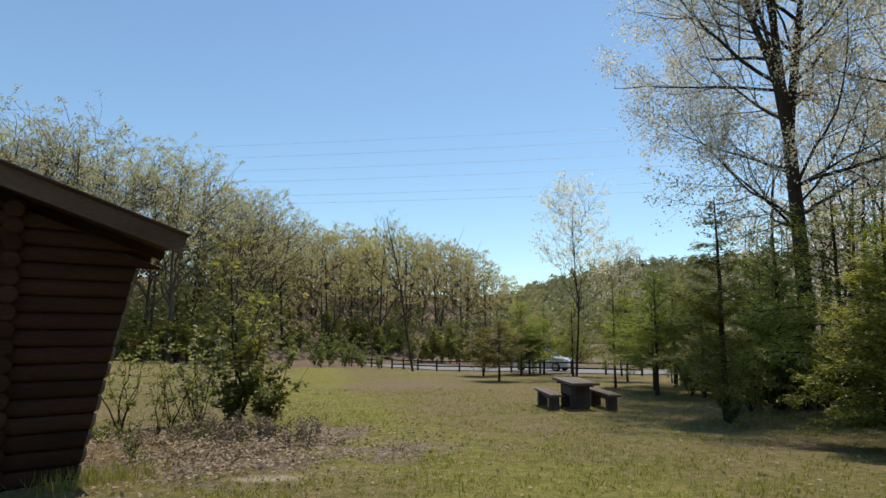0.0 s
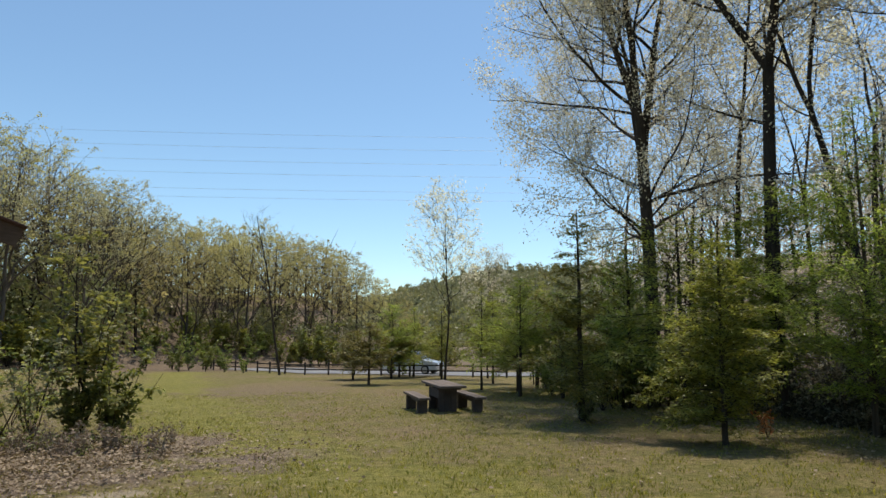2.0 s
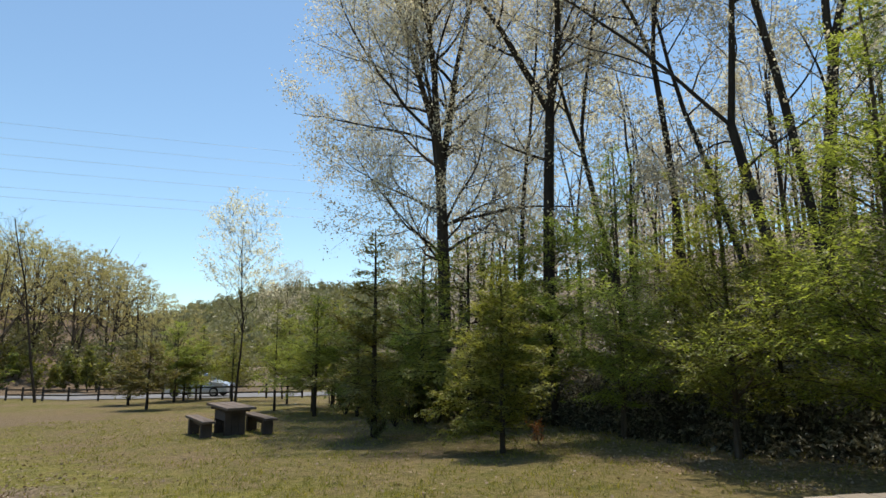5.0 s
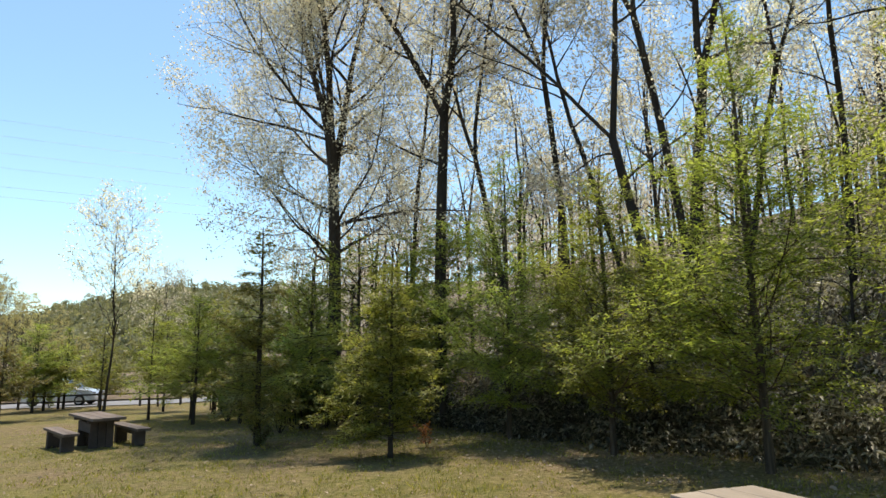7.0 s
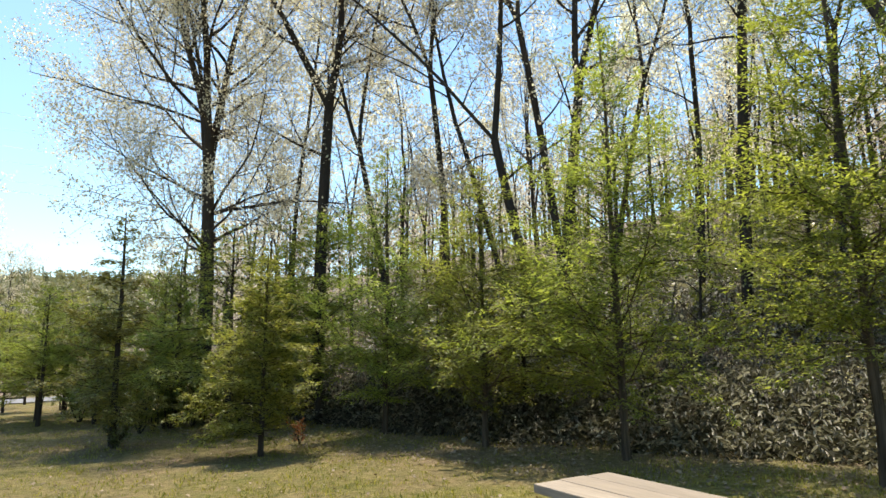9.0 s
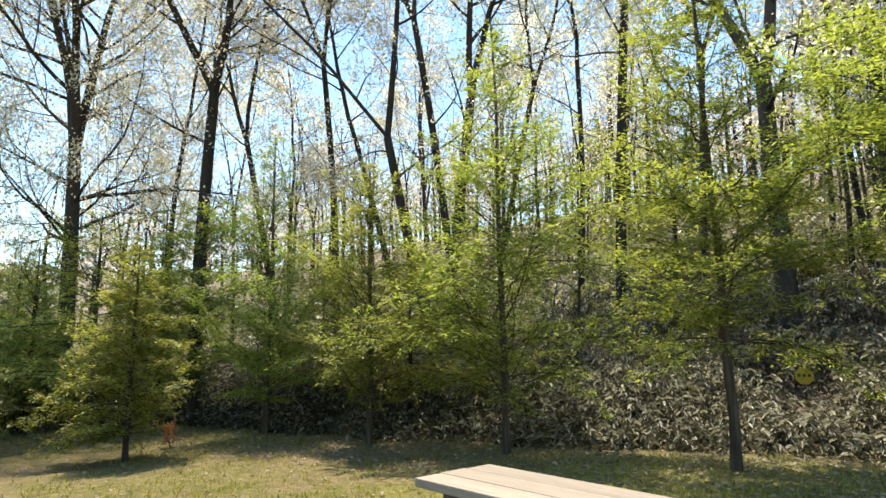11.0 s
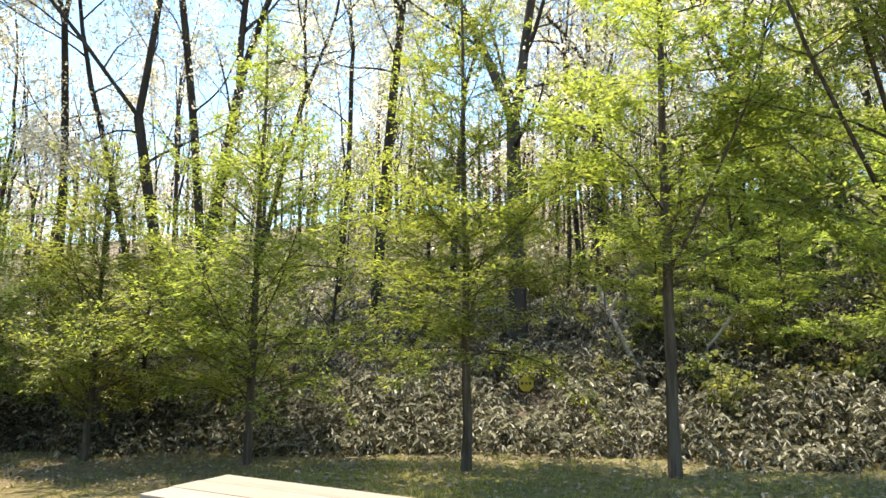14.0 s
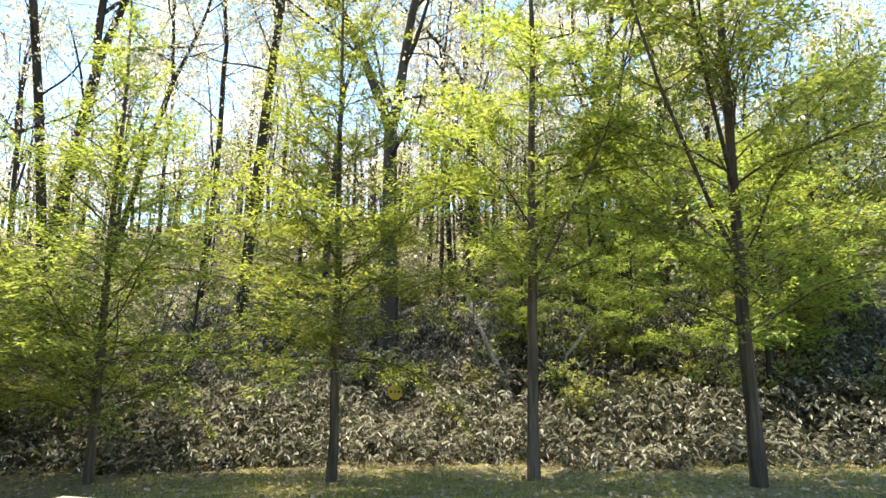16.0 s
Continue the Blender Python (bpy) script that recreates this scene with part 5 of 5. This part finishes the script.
def build_cabin():
    d = np.array([0.778, 0.628])
    ang = math.degrees(math.atan2(d[1], d[0]))
    base = pose(-4.45, 7.83, float(gz(-4.45, 7.83)), 0, 0, ang)  # local x along the gable wall, -y towards the meadow
    ob = thing("log_cabin", "dark brown log cabin with flared log ends and low-pitched roof", "cabin", m=base)
    r, W, D, slope = 0.1, 4.6, 5.0, 0.31
    g = np.random.default_rng(2)
    rake = lambda x: 2.98 - slope * (x - 0.95) if x > -W / 2 else 2.98 - slope * (-W - x - 0.95)
    for i in range(21):
        z = 0.1 + i * 0.2
        x1 = min(0.02 + 0.205 * z + 0.004 * math.sin(i * 2.1), 0.65 - (z + 0.2 - 2.98) / slope if z > 2.7 else 9)
        x0 = -W - x1
        if x1 - x0 < 0.4:
            break
        for yy in (0.0, D):
            bm = log_bm(x0, x1, yy, z, 0.205 if z < 2.7 else -1 / slope)
            lg = part("log", bm, M_LOG, ob)
            lg.data.materials.append(M_LOG_END)
    for xx in (-0.80, -W + 0.80):
        for i in range(16):
            z = 0.2 + i * 0.2
            if z > 3.25:
                break
            bm = cyl_bm(r * 1.04, D + 0.42 + g.uniform(-0.02, 0.02), (xx, D / 2, z), "y", 14, 0.02)
            part("cross_log", bm, M_LOG, ob)
    # roof: two slabs with fascia boards and a sheet covering
    for sgn in (1, -1):
        L = (W / 2 + 1.05)
        for nm, mat_, thick, off, ext in (("roof_slab", M_FASCIA, 0.10, 0.0, 0.0), ("roof_sheet", M_ROOF, 0.016, 0.088, 0.05)):
            bm = box_bm((L * 1.03 + ext * 2, D + 1.1 + ext * 2, thick), (0, 0, 0), 0.004)
            m = Matrix.Translation((-W / 2 + sgn * L / 2, D / 2, 2.93 + slope * L / 2 + off)) @ Matrix.Rotation(sgn * math.atan(slope), 4, "Y")
            bm.transform(m)
            part(nm, bm, mat_, ob)
        for yy in (-0.56, D + 0.56):
            tilt_m = Matrix.Rotation(sgn * math.atan(slope), 4, "Y")
            bm = box_bm((L * 1.01, 0.04, 0.23), (0, 0, 0), 0.004)
            bm.transform(Matrix.Translation((-W / 2 + sgn * L / 2, yy, 2.865 + slope * L / 2)) @ tilt_m)
            part("fascia_board", bm, M_FASCIA, ob)
            # thin dark strip added for the shade on the roof sheet's edge
            bm = box_bm((L * 1.04 + 0.02, 0.07, 0.035), (0, 0, 0), 0.006)
            bm.transform(Matrix.Translation((-W / 2 + sgn * L / 2, yy * 1.0 + (-0.012 if yy < 0 else 0.012), 2.998 + slope * L / 2)) @ tilt_m)
            part("verge_board", bm, M_LOG, ob, "dark strip for the shade along the roof edge")
        for yy in np.linspace(0.4, D - 0.4, 7):
            bm = box_bm((L * 1.02, 0.07, 0.12), (0, 0, 0), 0.006)
            bm.transform(Matrix.Translation((-W / 2 + sgn * L / 2, yy, 2.81 + slope * L / 2)) @ Matrix.Rotation(sgn * math.atan(slope), 4, "Y"))
            part("rafter", bm, M_LOG, ob)


build_cabin()


# ---- picnic furniture ----
def build_table(x, y, turn, top_mat, label, long=1.85):
    ob = thing("picnic_table", label, "picnic table", "picnic tables", pose(x, y, float(gz(x, y)), 0, 0, turn))
    g = np.random.default_rng(int(abs(x) * 100))
    for k in range(3):
        w = 0.236
        bm = box_bm((w - 0.006, long + g.uniform(-0.012, 0.012), 0.06), ((k - 1) * w, 0, 0.69 + g.uniform(-0.003, 0.003)), 0.008)
        part("top_plank", bm, top_mat, ob)
    for yy in (-0.62, 0.62):
        part("batten", box_bm((0.66, 0.09, 0.07), (0, yy, 0.622), 0.006), M_TABLE_OLD, ob)
    for yy in (-0.5, 0.5):
        for xx in (-0.17, 0.0, 0.17):
            part("leg_plank", box_bm((0.164, 0.09, 0.60), (xx, yy, 0.287), 0.01), M_TABLE_OLD, ob)
    for xx in (-0.22, 0.22):
        part("side_panel", box_bm((0.05, 0.91, 0.22), (xx, 0, 0.47), 0.006), M_TABLE_OLD, ob)
    return ob


def build_bench(x, y, turn, label, long=2.1):
    ob = thing("picnic_bench", label, "bench", "picnic benches", pose(x, y, float(gz(x, y)), 0, 0, turn))
    for k in (-1, 1):
        part("seat_plank", box_bm((0.152, long, 0.06), (k * 0.079, 0, 0.40), 0.008), M_TABLE_GREY, ob)
    for yy in (-0.33 * long, 0.33 * long):
        part("leg", box_bm((0.26, 0.16, 0.40), (0, yy, 0.172), 0.012), M_TABLE_OLD, ob)
    part("stretcher", box_bm((0.06, 0.66 * long - 0.17, 0.09), (0, 0, 0.30), 0.005), M_TABLE_OLD, ob)
    return ob


build_table(3.5, 17.1, 3, M_TABLE_GREY, "weathered dark wooden picnic table on the grass", 2.2)
build_bench(2.80, 17.2, 3, "weathered dark wooden bench beside the picnic table")
build_bench(4.22, 17.0, 3, "weathered dark wooden bench on the table's far side")
build_table(4.07, 1.47, -18.5, M_TABLE_TOP, "sun-bleached wooden picnic table with a thick plank top")


# ---- fence ----
def build_fence():
    ob = thing("post_and_rail_fence", "low dark wooden post-and-rail fence along the road", "fence")
    c = along_line(2.1)
    g = np.random.default_rng(8)
    prev = None
    for k, (x, y) in enumerate(c):
        z = float(gz(x, y))
        part("post", cyl_bm(0.065, 0.95, (x, y, z + 0.375), "z", 10, 0.015), M_FENCE, ob)
        p = Vector((x, y, z))
        if prev is not None and k % 11 != 9:
            for h in (0.68, 0.36):
                a, b = prev + Vector((0, 0, h + g.uniform(-0.015, 0.015))), p + Vector((0, 0, h + g.uniform(-0.015, 0.015)))
                bm = box_bm((0.05, (b - a).length, 0.09), (0, 0, 0), 0.01)
                bm.transform(Matrix.Translation((a + b) / 2) @ (b - a).to_track_quat("Y", "Z").to_matrix().to_4x4())
                part("rail", bm, M_FENCE, ob)
        prev = p


build_fence()


# ---- car ----
def build_car(x, y, turn):
    ob = thing("parked_car", "silver hatchback parked on the road behind the fence", "car", m=pose(x, y, float(gz(x, y)) + 0.05, 0, 0, turn))
    prof = [(-2.05, 0.30), (-2.08, 0.75), (-1.98, 1.0), (-1.75, 1.42), (-1.2, 1.55), (-0.2, 1.56), (0.35, 1.46), (1.15, 0.98), (1.85, 0.86), (2.08, 0.66), (2.10, 0.34), (1.9, 0.24), (-1.9, 0.24)]
    bm = bmesh.new()
    rings = []
    for wy in (-1, -0.94, 0.94, 1):
        ring = []
        for px, pz in prof:
            half = 0.86 - max(0.0, pz - 0.95) * 0.28
            shrink = 0.94 if abs(wy) == 1 else 1.0
            ring.append(bm.verts.new((px * shrink if abs(wy) == 1 else px, wy * half, 0.9 + (pz - 0.9) * (0.95 if abs(wy) == 1 else 1))))
        rings.append(ring)
    for a, b in zip(rings, rings[1:]):
        for i in range(len(prof)):
            j = (i + 1) % len(prof)
            bm.faces.new((a[i], a[j], b[j], b[i]))
    bm.faces.new(rings[0])
    bm.faces.new(rings[-1][::-1])
    bmesh.ops.recalc_face_normals(bm, faces=bm.faces[:])
    part("body", bm, M_PAINT, ob)

    def panel(name, pts, material, th=0.012):
        b = bmesh.new()
        vs = [b.verts.new(p) for p in pts]
        f = b.faces.new(vs)
        ext = bmesh.ops.extrude_face_region(b, geom=[f])
        nrm = f.normal if f.normal.length else Vector((0, 0, 1))
        f.normal_update()
        bmesh.ops.translate(b, vec=f.normal * th, verts=[e for e in ext["geom"] if isinstance(e, bmesh.types.BMVert)])
        bmesh.ops.recalc_face_normals(b, faces=b.faces[:])
        return part(name, b, material, ob)

    panel("windscreen", [(1.10, -0.70, 1.03), (1.10, 0.70, 1.03), (0.42, 0.62, 1.452), (0.42, -0.62, 1.452)], M_GLASS)
    panel("rear_window", [(-1.985, 0.66, 1.04), (-1.985, -0.66, 1.04), (-1.79, -0.60, 1.39), (-1.79, 0.60, 1.39)], M_GLASS)
    for s in (-1, 1):
        for x0, x1, t0, t1 in ((0.0, 0.92, 0.0, 0.36), (-0.98, -0.06, -0.98, -0.06), (-1.72, -1.05, -1.55, -1.05)):
            pts = [(x0, s * 0.862, 1.0), (x1, s * 0.862, 1.0), (t1, s * 0.742, 1.43), (t0, s * 0.742, 1.43)]
            panel("side_window", pts if s < 0 else pts[::-1], M_GLASS, 0.012)
        for wx in (-1.3, 1.3):
            wheel = part("wheel", cyl_bm(0.31, 0.19, (wx, s * 0.79, 0.31), "y", 24, 0.03), M_RUBBER, ob)
            rim = bmesh.new()
            bmesh.ops.create_cone(rim, cap_ends=True, segments=20, radius1=0.2, radius2=0.17, depth=0.03)
            rim.transform(Matrix.Translation((wx, s * 0.895, 0.31)) @ Matrix.Rotation(radians(90 * s), 4, "X"))
            part("rim", rim, M_RIM, wheel, "alloy rim")
        part("headlight", box_bm((0.34, 0.24, 0.14), (1.93, s * 0.64, 0.74), 0.04), M_LAMP, ob, "clear headlight")
        part("tail_light", box_bm((0.10, 0.12, 0.34), (-2.02, s * 0.70, 0.92), 0.03), M_REDLAMP, ob, "red tail light")
        part("mirror", box_bm((0.12, 0.16, 0.13), (0.75, s * 0.93, 1.04), 0.03), M_PAINT, ob)
        part("door_handle", box_bm((0.16, 0.03, 0.03), (-0.1, s * 0.868, 0.88), 0.008), M_RIM, ob)
    part("bumper", box_bm((0.16, 1.5, 0.2), (2.06, 0, 0.4), 0.05), M_PAINT, ob)
    part("number_plate", box_bm((0.012, 0.33, 0.165), (2.147, 0, 0.43), 0.003), M_LAMP, ob, "blank pale plate")


build_car(7.0, 44.9, -32)


# ---- sign in the bamboo grass ----
def build_sign():
    x, y = 13.55, 0.26
    ob = thing("warning_sign", "small yellow octagonal sign on a short post", "sign", m=pose(x, y, float(gz(x, y)), 0, 0, -90))
    part("post", cyl_bm(0.02, 0.65, (0, 0.022, 0.2), "z", 10), M_FENCE, ob)
    bm = bmesh.new()
    bmesh.ops.create_cone(bm, cap_ends=True, segments=8, radius1=0.16, radius2=0.16, depth=0.012)
    bm.transform(Matrix.Translation((0, 0, 0.49)) @ Matrix.Rotation(radians(90), 4, "X") @ Matrix.Rotation(radians(22.5), 4, "Z"))
    plate = part("plate", bm, M_SIGN, ob, "yellow octagonal plate")
    for k in range(3):
        part("bar", box_bm((0.05, 0.004, 0.05), (-0.08 + 0.08 * k, -0.009, 0.50), 0.001), M_SIGN_INK, plate)


build_sign()


# ---- shrubs and litter by the cabin ----
BED = "shrubs in the leaf bed"
bush = shrub(101, 3.5, 7, 0.3, 2600, 0.11, None, L_SHRUB_PALE, 0.12)
plant("leafy_shrub", bush, -4.35, 13.6, "tall leafy green shrub in a bed of dead leaves", "shrub", BED)
bush_low = shrub(102, 1.6, 11, 0.62, 1300, 0.11, None, L_SHRUB, 0.05)
plant("leafy_shrub", bush_low, -3.6, 13.2, "low broad-leaved evergreen shrub in the leaf bed", "shrub", BED)
plant("leafy_shrub", bush_low, -4.35, 13.3, "low leafy shrub round the tall shrub's stems", "shrub", BED, 130, 0.85)
sap = shrub(103, 1.9, 3, 0.5, 330, 0.075, None, L_SHRUB_PALE, 0.35)
for x, y, size, turn in ((-5.9, 11.9, 1.0, 0), (-5.3, 12.6, 0.95, 120), (-6.6, 13.2, 1.1, 210), (-4.9, 11.2, 0.7, 60), (-5.9, 14.6, 0.9, 300), (-5.1, 13.6, 1.1, 20), (-4.6, 12.2, 0.8, 99), (-6.9, 12.0, 0.9, 170)):
    plant("thin_shrub", sap, x, y, "thin sapling with few young leaves", "shrub", BED, turn, size)
plant("thin_shrub", shrub(107, 1.9, 4, 0.3, 420, 0.10, None, L_HALF, 0.3), -5.0, 13.1, "thin shrub with pale half-withered leaves", "shrub", BED)
dry = shrub(108, 0.55, 6, 0.45, 90, 0.07, M_BARK_PALE, L_DEAD, 0.2)
for k in range(22):
    plant("dry_stalks", dry, -3.7 + np.clip(rng.normal(0, 0.85), -1.5, 1.5), 11.0 + np.clip(rng.normal(0, 0.6), -1, 1), "dry upright stalks with withered leaves", "dead plant", BED, rng.uniform(0, 360), rng.uniform(0.4, 0.9))
weed = shrub(106, 0.30, 8, 1.2, 110, 0.05, None, L_SHRUB, 0.1)
for k in range(26):
    plant("weed_tuft", weed, -5.2 + rng.normal(0, 1.3), 11.6 + rng.normal(0, 1.6), "low green weeds growing through dead leaves", "weeds", BED, rng.uniform(0, 360), rng.uniform(0.6, 1.3))
twigs = shrub(104, 0.75, 3, 0.5, 0, 0.1, M_BARK_PALE)
twigs_d = shrub(105, 0.6, 5, 0.6, 40, 0.06, M_BARK, L_SHRUB)
for k, (x, y, turn) in enumerate(((-4.75, 9.9, 0), (-3.15, 10.2, 80), (-2.3, 10.4, 190), (-3.9, 11.0, 250), (-4.3, 9.0, 33))):
    plant("bare_twigs", twigs if k in (0, 3) else twigs_d, x, y, "bare pale twigs sticking out of dead leaves" if k in (0, 3) else "dark low twigs among dead leaves", "twigs", BED, turn, 0.9 if k in (0, 3) else 0.55)


def scatter_blades():
    g = np.random.default_rng(31)
    # grass tufts
    n = 42000
    r = 3.6 + 22 * g.random(n) ** 1.3
    a = np.radians(g.uniform(-42, 135, n))
    x, y = r * np.sin(a), r * np.cos(a)
    keep = (x < edge_x(y) + 0.4) & ~((x < -3.6) & (y < 7.6)) & ~((np.hypot((x + 3.4) / 2.6, (y - 10.6) / 2.6) < 1) & (g.random(n) < 0.7))
    clump = np.sin(x * 1.7 + np.sin(y * 1.1) * 2) * np.sin(y * 1.9 + np.sin(x * 0.8) * 2)
    keep &= clump + g.normal(0, 0.5, n) > -0.25
    x, y, clump = x[keep], y[keep], clump[keep]
    n = len(x)
    pos = np.stack([x, y, gz(x, y) - 0.005], 1)
    q = Quads()
    for k in range(3):
        p = pos + np.concatenate([g.normal(0, 0.03, (n, 2)), np.zeros((n, 1))], 1)
        al = unit(np.concatenate([g.normal(0, 0.45, (n, 2)), np.ones((n, 1))], 1))
        ac = unit(np.cross(al, g.normal(0, 1, (n, 3))))
        L = g.uniform(0.025, 0.075, n) * (1 + 0.5 * np.maximum(clump, 0))
        q.blades(p, al, ac, L, 0.010 + 0.008 * g.random(n), 0.1)
    tagged(new("grass", q.mesh("grass", L_GRASS)), "short tufts of spring grass on the meadow", "grass", kind="stuff")
    # dead leaves: thick in the bed, thin over the meadow and under the row of trees
    m = 15000
    bx, by = -3.4 + g.normal(0, 1.5, m), 10.4 + g.normal(0, 1.3, m)
    heap = np.sin(bx * 2.1 + 1.5 * np.sin(by * 1.7)) * np.sin(by * 2.4 + np.sin(bx * 1.3)) + g.normal(0, 0.5, m)
    bx, by = bx[heap > -0.2], by[heap > -0.2]
    m = len(bx)
    m2 = 44000
    r = 4 + 16 * g.random(m2)
    a = np.radians(g.uniform(-40, 135, m2))
    sx, sy = r * np.sin(a), r * np.cos(a)
    ok = (sx < edge_x(sy) + 0.5) & ((np.abs(sx - edge_x(sy) + 1.3) < 1.6) | (g.random(m2) < 0.1))
    x, y = np.concatenate([bx, sx[ok]]), np.concatenate([by, sy[ok]])
    lift = np.concatenate([g.uniform(0.0, 0.10, m), np.full(ok.sum(), 0.012)])
    n = len(x)
    pos = np.stack([x, y, gz(x, y) + lift + 0.008], 1)
    al = unit(np.concatenate([g.normal(0, 1, (n, 2)), g.normal(0, 0.3, (n, 1))], 1))
    nr = unit(np.array([0, 0, 1.0]) + g.normal(0, 0.4, (n, 3)))
    sz = g.uniform(0.03, 0.085, n)
    q = Quads()
    q.blades(pos, al, unit(np.cross(al, nr)), sz, sz * 0.6, 0.2)
    tagged(new("dead_leaves", q.mesh("dead_leaves", L_DEAD)), "curled brown and pale dead leaves on the ground", "leaf litter", kind="stuff")
    # taller grass at the cabin wall
    n = 500
    t = g.uniform(0, 1, n)
    x, y = -4.3 + 0.6 * t + g.normal(0, 0.22, n), 7.3 + 0.9 * t + g.normal(0, 0.25, n)
    pos = np.stack([x, y, gz(x, y)], 1)
    al = unit(np.concatenate([g.normal(0, 0.35, (n, 2)), np.ones((n, 1))], 1))
    q = Quads()
    q.blades(pos, al, unit(np.cross(al, g.normal(0, 1, (n, 3)))), g.uniform(0.08, 0.30, n), 0.010, 0.1)
    tagged(new("tall_grass", q.mesh("tall_grass", L_GRASS)), "tall uncut grass along the cabin wall", "grass", kind="stuff")


scatter_blades()
